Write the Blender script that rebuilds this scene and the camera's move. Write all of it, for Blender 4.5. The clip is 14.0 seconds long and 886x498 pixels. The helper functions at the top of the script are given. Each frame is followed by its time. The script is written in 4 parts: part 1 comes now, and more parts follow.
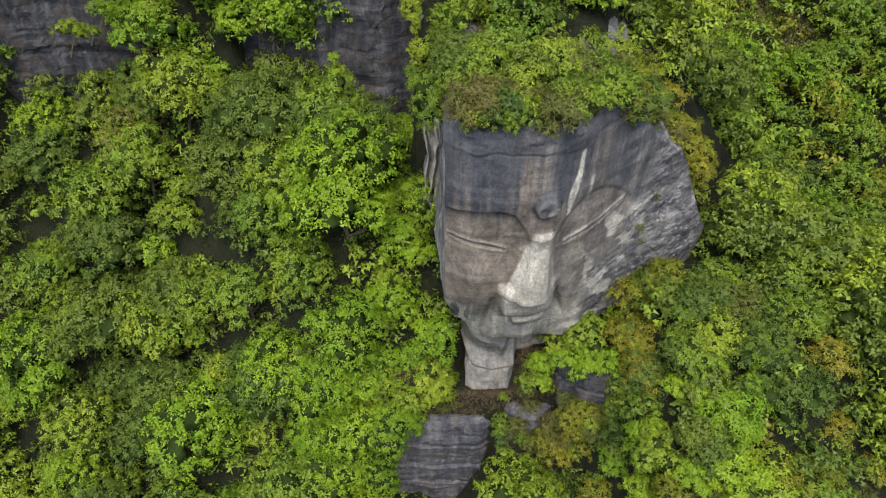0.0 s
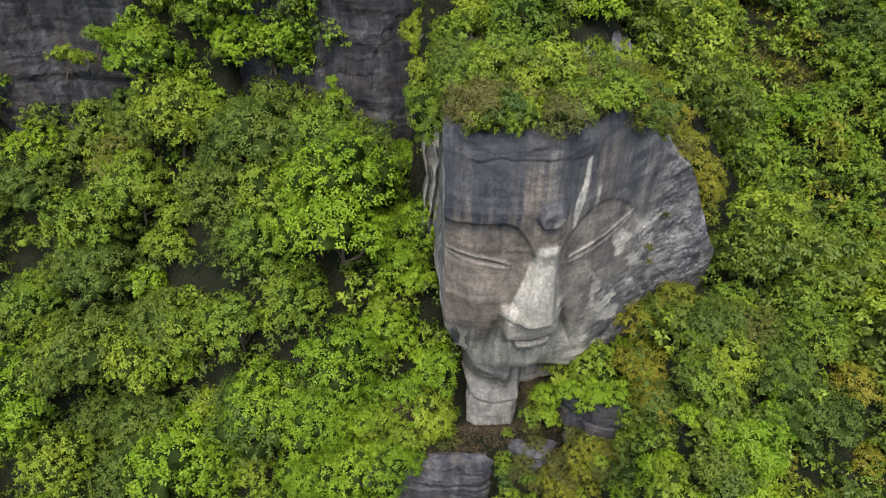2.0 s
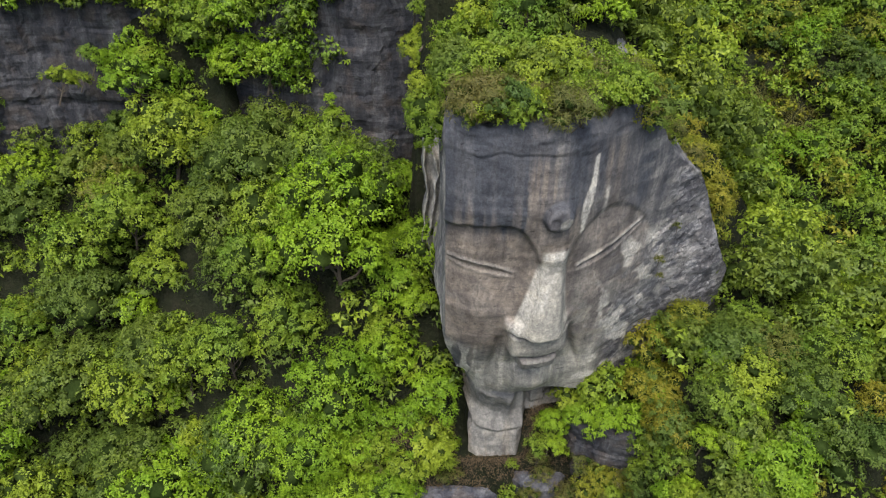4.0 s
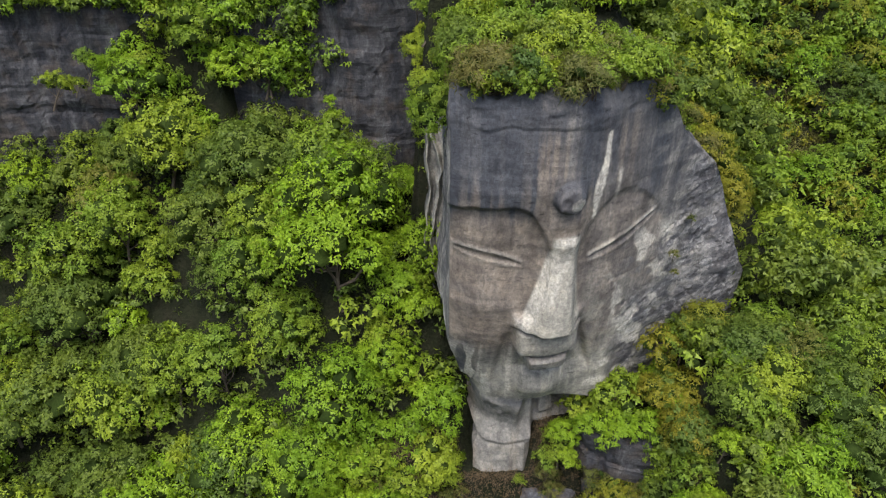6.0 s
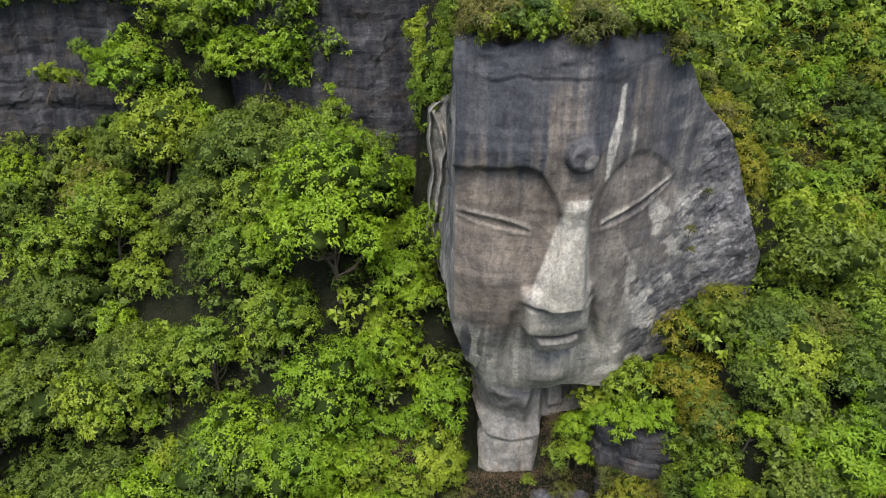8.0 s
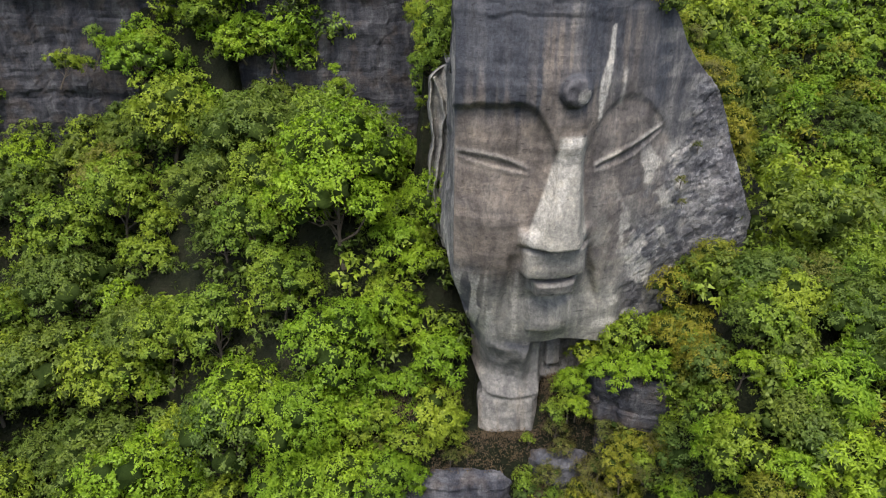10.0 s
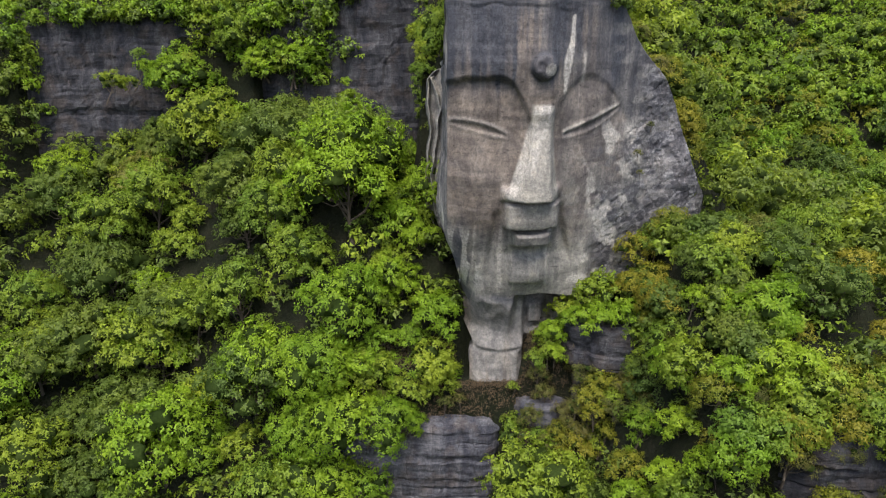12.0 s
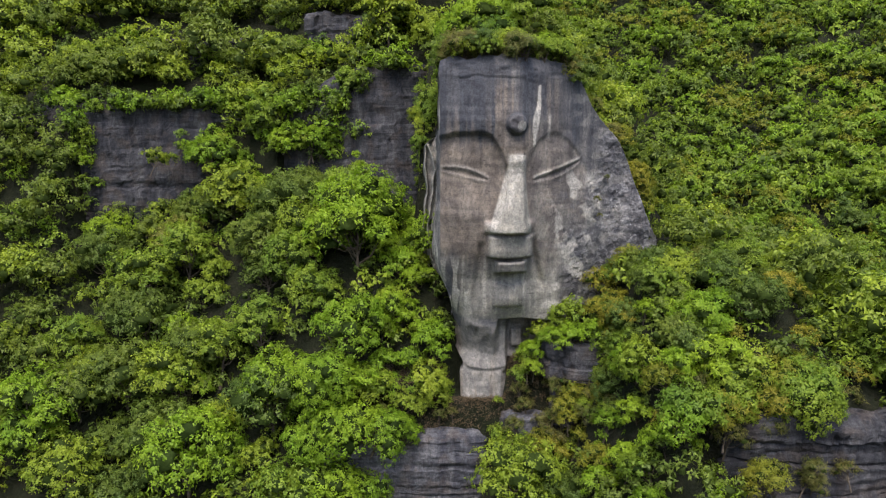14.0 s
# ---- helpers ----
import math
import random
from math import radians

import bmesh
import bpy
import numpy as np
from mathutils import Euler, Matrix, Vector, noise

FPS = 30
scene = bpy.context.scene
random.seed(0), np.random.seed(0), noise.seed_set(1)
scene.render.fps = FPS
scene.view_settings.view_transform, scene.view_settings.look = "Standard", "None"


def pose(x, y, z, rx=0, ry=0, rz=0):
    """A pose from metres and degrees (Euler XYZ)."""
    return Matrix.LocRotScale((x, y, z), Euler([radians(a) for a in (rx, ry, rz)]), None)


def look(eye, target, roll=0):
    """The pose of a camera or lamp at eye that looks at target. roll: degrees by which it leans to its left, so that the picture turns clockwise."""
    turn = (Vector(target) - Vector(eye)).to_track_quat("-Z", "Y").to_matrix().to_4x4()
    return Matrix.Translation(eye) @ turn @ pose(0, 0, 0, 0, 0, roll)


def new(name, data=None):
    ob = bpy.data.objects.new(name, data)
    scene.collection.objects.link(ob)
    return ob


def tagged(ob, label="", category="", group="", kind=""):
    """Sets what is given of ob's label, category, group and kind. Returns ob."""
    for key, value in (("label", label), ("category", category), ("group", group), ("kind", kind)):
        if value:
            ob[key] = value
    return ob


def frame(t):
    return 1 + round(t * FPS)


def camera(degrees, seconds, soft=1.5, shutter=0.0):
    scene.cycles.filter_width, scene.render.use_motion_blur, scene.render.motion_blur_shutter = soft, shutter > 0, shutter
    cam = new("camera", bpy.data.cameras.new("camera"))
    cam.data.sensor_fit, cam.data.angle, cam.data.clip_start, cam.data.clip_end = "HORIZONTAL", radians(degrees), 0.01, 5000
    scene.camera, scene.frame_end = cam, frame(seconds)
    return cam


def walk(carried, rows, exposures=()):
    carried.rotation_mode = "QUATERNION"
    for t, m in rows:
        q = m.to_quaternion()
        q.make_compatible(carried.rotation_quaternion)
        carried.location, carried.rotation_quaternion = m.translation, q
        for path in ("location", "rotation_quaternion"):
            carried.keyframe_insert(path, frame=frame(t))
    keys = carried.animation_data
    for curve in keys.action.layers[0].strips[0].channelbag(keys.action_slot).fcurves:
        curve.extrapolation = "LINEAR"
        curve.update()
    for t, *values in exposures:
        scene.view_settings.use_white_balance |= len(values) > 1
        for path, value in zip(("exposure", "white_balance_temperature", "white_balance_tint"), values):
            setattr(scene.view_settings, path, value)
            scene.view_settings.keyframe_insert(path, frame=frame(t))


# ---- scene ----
cam = camera(63.8, 14.0, 1.15)
PATH = [
    (0, (0.66, 2.96, 60.44), (0.62, 32.69, 33.68), 0.02),
    (0.5, (0.69, 3.00, 59.44), (0.68, 33.27, 33.29), 0.04),
    (1, (0.74, 2.99, 58.36), (0.69, 33.80, 32.84), -0.01),
    (1.5, (0.72, 3.05, 57.29), (0.67, 34.37, 32.41), 0.01),
    (2, (0.73, 3.05, 56.25), (0.65, 34.86, 32.01), -0.01),
    (2.5, (0.68, 3.05, 55.23), (0.61, 35.34, 31.63), -0.01),
    (3, (0.72, 3.08, 54.11), (0.64, 35.86, 31.19), -0.02),
    (5.5, (0.48, 3.29, 48.31), (0.41, 37.98, 28.38), -0.02),
    (6, (0.38, 3.36, 47.07), (0.32, 38.35, 27.69), 0.01),
    (6.5, (0.31, 3.45, 45.72), (0.24, 38.75, 26.91), 0.03),
    (7, (0.17, 3.50, 44.29), (0.13, 39.10, 26.06), 0.01),
    (7.5, (0.12, 3.59, 42.88), (0.06, 39.46, 25.17), -0.00),
    (10, (0.00, -0.83, 35.83), (-0.00, 36.33, 21.04), -0.00),
    (10.5, (0.04, -3.40, 34.33), (0.02, 33.99, 20.13), -0.02),
    (11, (0.15, -6.25, 32.80), (0.12, 31.38, 19.22), 0.00),
    (11.5, (0.28, -9.40, 31.31), (0.27, 28.68, 19.04), 0.00),
    (12, (0.42, -12.63, 29.79), (0.42, 25.92, 19.13), -0.01),
    (12.5, (0.53, -15.92, 28.26), (0.56, 23.04, 19.23), -0.03),
    (13, (0.68, -19.26, 26.74), (0.73, 20.05, 19.35), -0.02),
    (13.5, (0.75, -22.67, 25.28), (0.83, 16.92, 19.53), -0.07),
    (14, (0.84, -26.13, 23.86), (0.94, 13.66, 19.73), -0.03),
]
walk(cam, [(t, look(eye, target, roll)) for t, eye, target, roll in PATH], [(0, 0.86, 6500, 10), (8, 0.86, 6500, 11), (14, 0.88, 6450, 15)])

# ---- world, sun ----
SUN_EL, SUN_AZ = 62, -7
world = bpy.data.worlds.new("sky")
scene.world = world
world.use_nodes = True
wn = world.node_tree.nodes
sky = wn.new("ShaderNodeTexSky")
sky.sky_type = "NISHITA"
sky.sun_disc = False
sky.sun_elevation = radians(SUN_EL)
sky.sun_rotation = radians(180 - SUN_AZ)
sky.air_density, sky.dust_density = 1.0, 3.0
wn["Background"].inputs["Strength"].default_value = 0.145
world.node_tree.links.new(sky.outputs["Color"], wn["Background"].inputs["Color"])
sun_data = bpy.data.lights.new("sun", "SUN")
sun_data.energy, sun_data.angle, sun_data.color = 3.3, radians(40), (1.0, 0.94, 0.86)
sun = new("sun", sun_data)
sun_way = Vector((math.sin(radians(SUN_AZ)) * math.cos(radians(SUN_EL)), -math.cos(radians(SUN_AZ)) * math.cos(radians(SUN_EL)), math.sin(radians(SUN_EL))))
sun.matrix_world = look(sun_way * 200, (0, 0, 0))


# ---- numeric helpers ----
def hash3(ix, iy, iz, seed):
    n = (ix.astype(np.int64) * 374761393 + iy.astype(np.int64) * 668265263 + iz.astype(np.int64) * 2147483647 + seed * 974634777) & 0xFFFFFFFF
    n = ((n ^ (n >> 13)) * 1274126177) & 0xFFFFFFFF
    n = ((n ^ (n >> 16)) * 2246822519) & 0xFFFFFFFF
    return ((n ^ (n >> 15)) & 0xFFFFFF) / 0xFFFFFF


def vnoise(x, y, z, seed=0):
    """Smooth value noise in 0..1."""
    x, y, z = np.broadcast_arrays(np.asarray(x, float), np.asarray(y, float), np.asarray(z, float))
    fx, fy, fz = np.floor(x), np.floor(y), np.floor(z)
    u, v, w = x - fx, y - fy, z - fz
    u, v, w = (k * k * (3 - 2 * k) for k in (u, v, w))
    out = 0
    for a in (0, 1):
        for b in (0, 1):
            for c in (0, 1):
                h = hash3(fx + a, fy + b, fz + c, seed)
                out = out + h * (u if a else 1 - u) * (v if b else 1 - v) * (w if c else 1 - w)
    return out


def fbm(x, y, z, seed=0, octaves=4):
    out, amp, tot = 0, 1.0, 0.0
    for o in range(octaves):
        out = out + amp * vnoise(x * 2**o, y * 2**o, z * 2**o, seed + 17 * o)
        tot += amp
        amp *= 0.5
    return out / tot


def sstep(a, b, x):
    t = np.clip((np.asarray(x, float) - a) / (b - a), 0, 1)
    return t * t * (3 - 2 * t)


def smax(a, b, k=2.0):
    h = np.clip(0.5 + 0.5 * (a - b) / k, 0, 1)
    return b + (a - b) * h + k * h * (1 - h)


def mesh_object(name, verts, faces, material, parent=None, smooth=False, normals=None):
    """One mesh object from arrays of corners and equal-sided faces."""
    verts, faces = np.asarray(verts, np.float32), np.asarray(faces, np.int32)
    me = bpy.data.meshes.new(name)
    n, k = faces.shape
    me.vertices.add(len(verts))
    me.vertices.foreach_set("co", verts.ravel())
    me.loops.add(n * k)
    me.loops.foreach_set("vertex_index", faces.ravel())
    me.polygons.add(n)
    me.polygons.foreach_set("loop_start", np.arange(0, n * k, k, dtype=np.int32))
    me.polygons.foreach_set("use_smooth", np.full(n, smooth))
    me.update(calc_edges=True)
    if normals is not None:
        at = me.attributes.new("custom_normal", "FLOAT_VECTOR", "POINT")
        at.data.foreach_set("vector", np.asarray(normals, np.float32).ravel())
    me.materials.append(material)
    ob = new(name, me)
    if parent is not None:
        ob.parent = parent
    return ob


def grid_faces(rows, cols, wrap=False):
    c = cols if wrap else cols - 1
    r, k = np.meshgrid(np.arange(rows - 1), np.arange(c), indexing="ij")
    k2 = (k + 1) % cols
    return np.stack([r * cols + k, r * cols + k2, (r + 1) * cols + k2, (r + 1) * cols + k], -1).reshape(-1, 4)


def point_mask(ob, name, values):
    at = ob.data.attributes.new(name, "FLOAT", "POINT")
    at.data.foreach_set("value", np.asarray(values, np.float32).ravel())


# ---- materials ----
def material(name, rough=0.8):
    m = bpy.data.materials.new(name)
    m.use_nodes = True
    nt = m.node_tree
    b = nt.nodes["Principled BSDF"]
    b.inputs["Roughness"].default_value = rough
    b.inputs["Specular IOR Level"].default_value = 0.2
    return m, nt, b


def noise_tex(nt, vec, scale, detail=5.0, rough=0.55, stretch=None):
    if stretch:
        mp = nt.nodes.new("ShaderNodeMapping")
        mp.inputs["Scale"].default_value = stretch
        nt.links.new(vec, mp.inputs["Vector"])
        vec = mp.outputs["Vector"]
    t = nt.nodes.new("ShaderNodeTexNoise")
    t.inputs["Scale"].default_value, t.inputs["Detail"].default_value, t.inputs["Roughness"].default_value = scale, detail, rough
    nt.links.new(vec, t.inputs["Vector"])
    return t.outputs["Fac"]


def ramp(nt, fac, stops):
    r = nt.nodes.new("ShaderNodeValToRGB")
    e = r.color_ramp.elements
    while len(e) < len(stops):
        e.new(0.5)
    for k, (p, c) in zip(e, stops):
        k.position, k.color = p, (*c, 1)
    nt.links.new(fac, r.inputs["Fac"])
    return r.outputs["Color"]


def mix(nt, fac, a, b, kind="MIX"):
    m = nt.nodes.new("ShaderNodeMix")
    m.data_type, m.blend_type = "RGBA", kind
    for sock, val in ((0, fac), (6, a), (7, b)):
        if isinstance(val, (int, float)):
            m.inputs[sock].default_value = val
        elif isinstance(val, tuple):
            m.inputs[sock].default_value = (*val, 1)
        else:
            nt.links.new(val, m.inputs[sock])
    return m.outputs[2]


def bump(nt, bsdf, height, strength, distance):
    n = nt.nodes.new("ShaderNodeBump")
    n.inputs["Strength"].default_value, n.inputs["Distance"].default_value = strength, distance
    nt.links.new(height, n.inputs["Height"])
    nt.links.new(n.outputs["Normal"], bsdf.inputs["Normal"])


def attribute(nt, name):
    a = nt.nodes.new("ShaderNodeAttribute")
    a.attribute_name = name
    return a.outputs["Fac"]


def rock_material(name, carved, tint=0.31):
    """Grey limestone with level beds and upright water streaks; the carved one also shows tan, pale and dark stains and
    a painted shadow ring.
    """
    m, nt, b = material(name, 0.85)
    pos = nt.nodes.new("ShaderNodeNewGeometry").outputs["Position"]
    blot = noise_tex(nt, pos, 0.35, 6, 0.6)
    warp = nt.nodes.new("ShaderNodeTexNoise")
    warp.inputs["Scale"].default_value, warp.inputs["Detail"].default_value = 0.45, 4.0
    nt.links.new(pos, warp.inputs["Vector"])
    add = nt.nodes.new("ShaderNodeVectorMath")
    add.operation = "MULTIPLY_ADD"
    add.inputs[1].default_value = (1.6, 1.6, 0.35)
    nt.links.new(warp.outputs["Color"], add.inputs[0])
    nt.links.new(pos, add.inputs[2])
    beds = noise_tex(nt, add.outputs[0], 1.0, 7, 0.7, (0.3, 0.3, 3.2))
    streak = noise_tex(nt, add.outputs[0], 1.0, 5, 0.6, (0.9, 0.9, 0.07))
    grain = noise_tex(nt, pos, 5.0, 6, 0.7)
    col = ramp(nt, blot, [(0.25, (0.075, 0.075, 0.088)), (0.5, (0.125, 0.122, 0.128)), (0.75, (0.20, 0.195, 0.19))])
    col = mix(nt, 0.55 if carved else 0.75, col, ramp(nt, streak, [(0.36, (0.045, 0.048, 0.06)), (0.5, (0.12, 0.118, 0.12)), (0.68, (0.25, 0.24, 0.228))]))
    if not carved:
        col = mix(nt, 1.0, col, (tint * 0.93, tint, tint * 1.15), "MULTIPLY")
    if carved:
        tan = ramp(nt, streak, [(0.3, (0.115, 0.098, 0.085)), (0.5, (0.182, 0.156, 0.134)), (0.7, (0.24, 0.208, 0.178))])
        col = mix(nt, attribute(nt, "tan"), col, tan)
        cem = ramp(nt, blot, [(0.3, (0.225, 0.217, 0.19)), (0.7, (0.31, 0.30, 0.268))])
        col = mix(nt, attribute(nt, "cement"), col, cem)
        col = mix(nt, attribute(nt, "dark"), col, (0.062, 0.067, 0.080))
        shards = None
        for size, lo, hi in ((0.75, 0.55, 1.4), (2.3, 0.55, 1.5)):
            v = nt.nodes.new("ShaderNodeTexVoronoi")
            v.inputs["Scale"].default_value = size
            lay = nt.nodes.new("ShaderNodeMapping")
            lay.inputs["Rotation"].default_value = (0.3, 0.5, 0.2)
            lay.inputs["Scale"].default_value = (0.8, 0.8, 1.5)
            nt.links.new(add.outputs[0], lay.inputs["Vector"])
            nt.links.new(lay.outputs[0], v.inputs["Vector"])
            tone = ramp(nt, v.outputs["Color"], [(0.1, (lo, lo, lo * 1.03)), (0.9, (hi, hi, hi * 0.97))])
            shards = tone if shards is None else mix(nt, 1.0, shards, tone, "MULTIPLY")
        veins = noise_tex(nt, add.outputs[0], 1.0, 8, 0.6, (0.55, 0.55, 0.9))
        shards = mix(nt, 1.0, shards, ramp(nt, veins, [(0.455, (1.0, 1.0, 1.0)), (0.49, (1.7, 1.68, 1.62)), (0.51, (1.7, 1.68, 1.62)), (0.545, (0.85, 0.85, 0.87))]), "MULTIPLY")
        col = mix(nt, attribute(nt, "raw"), col, mix(nt, 1.0, (0.105, 0.105, 0.116), shards, "MULTIPLY"))
        col = mix(nt, attribute(nt, "pale"), col, ramp(nt, grain, [(0.3, (0.36, 0.345, 0.31)), (0.7, (0.60, 0.575, 0.52))]))
    else:
        col = mix(nt, ramp(nt, noise_tex(nt, pos, 0.5, 4, 0.6), [(0.50, (0, 0, 0)), (0.62, (0.5, 0.5, 0.5))]), col, (0.06, 0.049, 0.042))
    col = mix(nt, 0.2 if carved else 0.5, col, ramp(nt, beds, [(0.3, (0.45, 0.45, 0.46)), (0.45, (0.95, 0.95, 0.95)), (0.7, (1.25, 1.22, 1.18))]), "MULTIPLY")
    if carved:
        col = mix(nt, 1.0, col, (0.89, 0.90, 0.90), "MULTIPLY")
    drips = noise_tex(nt, add.outputs[0], 1.0, 6, 0.65, (3.2, 3.2, 0.22))
    col = mix(nt, 0.5 if carved else 0.85, col, ramp(nt, drips, [(0.3, (0.55, 0.55, 0.57)), (0.5, (1.0, 1.0, 1.0)), (0.7, (1.4, 1.38, 1.34))]), "MULTIPLY")
    threads = noise_tex(nt, add.outputs[0], 1.0, 4, 0.7, (9.0, 9.0, 0.35))
    col = mix(nt, 0.28 if carved else 0.3, col, ramp(nt, threads, [(0.34, (0.62, 0.62, 0.64)), (0.5, (1.0, 1.0, 1.0)), (0.66, (1.32, 1.3, 1.27))]), "MULTIPLY")
    if not carved:
        layers = noise_tex(nt, add.outputs[0], 1.0, 5, 0.65, (0.25, 0.25, 5.0))
        col = mix(nt, 0.5, col, ramp(nt, layers, [(0.34, (0.5, 0.5, 0.52)), (0.46, (1.0, 1.0, 1.0)), (0.66, (1.3, 1.28, 1.25))]), "MULTIPLY")
    if carved:
        pits = noise_tex(nt, add.outputs[0], 1.0, 9, 0.68, (1.2, 1.2, 3.4))
        col = mix(nt, 0.85, col, ramp(nt, pits, [(0.33, (0.4, 0.4, 0.42)), (0.40, (1.0, 1.0, 1.0)), (0.6, (1.0, 1.0, 1.0)), (0.68, (1.3, 1.29, 1.26))]), "MULTIPLY")
    flake = noise_tex(nt, add.outputs[0], 1.0, 9, 0.62, (0.55, 0.55, 0.8))
    col = mix(nt, 0.6 if carved else 0.3, col, ramp(nt, flake, [(0.40, (0.62, 0.62, 0.65)), (0.45, (0.9, 0.9, 0.9)), (0.53, (1.0, 1.0, 1.0)), (0.56, (1.28, 1.25, 1.2)), (0.7, (1.35, 1.3, 1.22))]), "MULTIPLY")
    fine = noise_tex(nt, pos, 3.0, 8, 0.78)
    col = mix(nt, 0.7 if carved else 0.75, col, ramp(nt, fine, [(0.3, (0.5, 0.5, 0.51)), (0.5, (1.0, 1.0, 1.0)), (0.72, (1.45, 1.43, 1.4))]), "MULTIPLY")
    col = mix(nt, 0.45 if carved else 0.6, col, ramp(nt, grain, [(0.3, (0.5, 0.5, 0.51)), (0.52, (1.0, 1.0, 1.0)), (0.75, (1.4, 1.4, 1.38))]), "MULTIPLY")
    lines = nt.nodes.new("ShaderNodeTexVoronoi")
    lines.feature = "DISTANCE_TO_EDGE"
    lines.inputs["Scale"].default_value = 0.45
    flat = nt.nodes.new("ShaderNodeMapping")
    flat.inputs["Scale"].default_value = (0.7, 0.7, 1.6)
    nt.links.new(add.outputs[0], flat.inputs["Vector"])
    nt.links.new(flat.outputs[0], lines.inputs["Vector"])
    crack = ramp(nt, lines.outputs["Distance"], [(0.0, (0.3, 0.3, 0.3)), (0.012, (1.0, 1.0, 1.0))])
    col = mix(nt, 0.12 if carved else 0.45, col, crack, "MULTIPLY")
    nt.links.new(col, b.inputs["Base Color"])
    h = mix(nt, 0.5, mix(nt, 0.6 if carved else 0.5, beds, fine), grain)
    bump(nt, b, h, 0.9 if not carved else 0.5, 0.3)
    return m


def leaf_material(name, shades):
    """Leaves: every tree and every leaf has its own tone; light shines through a little."""
    m, nt, b = material(name, 0.5)
    info = nt.nodes.new("ShaderNodeObjectInfo").outputs["Random"]
    isl = nt.nodes.new("ShaderNodeNewGeometry")
    pos = isl.outputs["Position"]
    patch = noise_tex(nt, pos, 0.22, 3, 0.5)
    tree = ramp(nt, info, [(0.0, shades[0]), (0.5, shades[1]), (1.0, shades[2])])
    tree = mix(nt, 0.4, tree, ramp(nt, patch, [(0.35, shades[0]), (0.65, shades[2])]))
    col = mix(nt, 1.0, tree, ramp(nt, isl.outputs["Random Per Island"], [(0.0, (0.78, 0.8, 0.8)), (0.6, (1.03, 1.03, 1.03)), (1.0, (1.14, 1.12, 1.05))]), "MULTIPLY")
    col = mix(nt, 1.0, col, ramp(nt, noise_tex(nt, pos, 5.0, 4, 0.75), [(0.34, (0.84, 0.86, 0.8)), (0.5, (1.13, 1.14, 1.0)), (0.66, (1.42, 1.36, 1.2))]), "MULTIPLY")
    nt.links.new(col, b.inputs["Base Color"])
    b.inputs["Specular IOR Level"].default_value = 0.22
    tr = nt.nodes.new("ShaderNodeBsdfTranslucent")
    nt.links.new(mix(nt, 1.0, col, (1.2, 1.25, 0.75), "MULTIPLY"), tr.inputs["Color"])
    ms = nt.nodes.new("ShaderNodeMixShader")
    ms.inputs[0].default_value = 0.4
    nt.links.new(b.outputs[0], ms.inputs[1])
    nt.links.new(tr.outputs[0], ms.inputs[2])
    nt.links.new(ms.outputs[0], nt.nodes["Material Output"].inputs["Surface"])
    return m


ROCK = rock_material("limestone", False)
BEDDED = rock_material("pale_bedded_limestone", False, 0.55)
CARVED = rock_material("carved_limestone", True)
SHADES = {
    "bright_leaves": [(0.114, 0.208, 0.018), (0.168, 0.275, 0.020), (0.226, 0.317, 0.023)],
    "green_leaves": [(0.098, 0.173, 0.025), (0.153, 0.228, 0.027), (0.229, 0.284, 0.029)],
    "dark_leaves": [(0.057, 0.102, 0.026), (0.088, 0.135, 0.027), (0.132, 0.173, 0.027)],
    "yellowing_leaves": [(0.129, 0.160, 0.019), (0.178, 0.191, 0.022), (0.226, 0.205, 0.029)],
    "russet_leaves": [(0.109, 0.129, 0.029), (0.136, 0.141, 0.034), (0.161, 0.141, 0.039)],
    "olive_leaves": [(0.080, 0.099, 0.029), (0.113, 0.120, 0.030), (0.139, 0.126, 0.048)],
}
LEAF_BRIGHT, LEAF_MID, LEAF_DARK, LEAF_DRY, LEAF_RUSSET, LEAF_OLIVE = (leaf_material(k, s) for k, s in SHADES.items())
LITTER = leaf_material("dead_leaves", [(0.06, 0.042, 0.028), (0.085, 0.06, 0.04), (0.12, 0.088, 0.06)])
# very dark green: the shade inside the crowns, put into a leaf colour
INNER = leaf_material("crown_shade", [(0.025, 0.043, 0.013), (0.033, 0.053, 0.015), (0.040, 0.059, 0.017)])
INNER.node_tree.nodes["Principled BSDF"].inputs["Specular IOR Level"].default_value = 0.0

BARK, nt, b = material("bark", 0.9)
pos = nt.nodes.new("ShaderNodeNewGeometry").outputs["Position"]
nt.links.new(ramp(nt, noise_tex(nt, pos, 3.0, 5, 0.6, (1, 1, 0.3)), [(0.3, (0.035, 0.028, 0.02)), (0.7, (0.10, 0.085, 0.066))]), b.inputs["Base Color"])

# forest floor, its colour taken near black for the shade of deep gaps
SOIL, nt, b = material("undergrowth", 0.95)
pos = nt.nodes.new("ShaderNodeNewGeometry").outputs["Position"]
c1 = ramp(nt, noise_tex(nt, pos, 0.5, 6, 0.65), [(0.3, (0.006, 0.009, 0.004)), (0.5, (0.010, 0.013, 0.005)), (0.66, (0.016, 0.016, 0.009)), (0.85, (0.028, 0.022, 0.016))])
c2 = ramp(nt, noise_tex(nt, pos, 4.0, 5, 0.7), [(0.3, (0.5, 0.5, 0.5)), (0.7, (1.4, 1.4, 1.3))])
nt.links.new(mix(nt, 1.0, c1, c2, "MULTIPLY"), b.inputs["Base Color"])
bump(nt, b, noise_tex(nt, pos, 2.0, 6, 0.7), 1.0, 0.5)


# ---- the lie of the land ----
def cliff_line(x):
    """How far back the upper cliff stands."""
    return 81.5 - 0.17 * (x + 50) + 1.6 * np.sin(x * 0.16) + 0.7 * np.sin(x * 0.43 + 1)


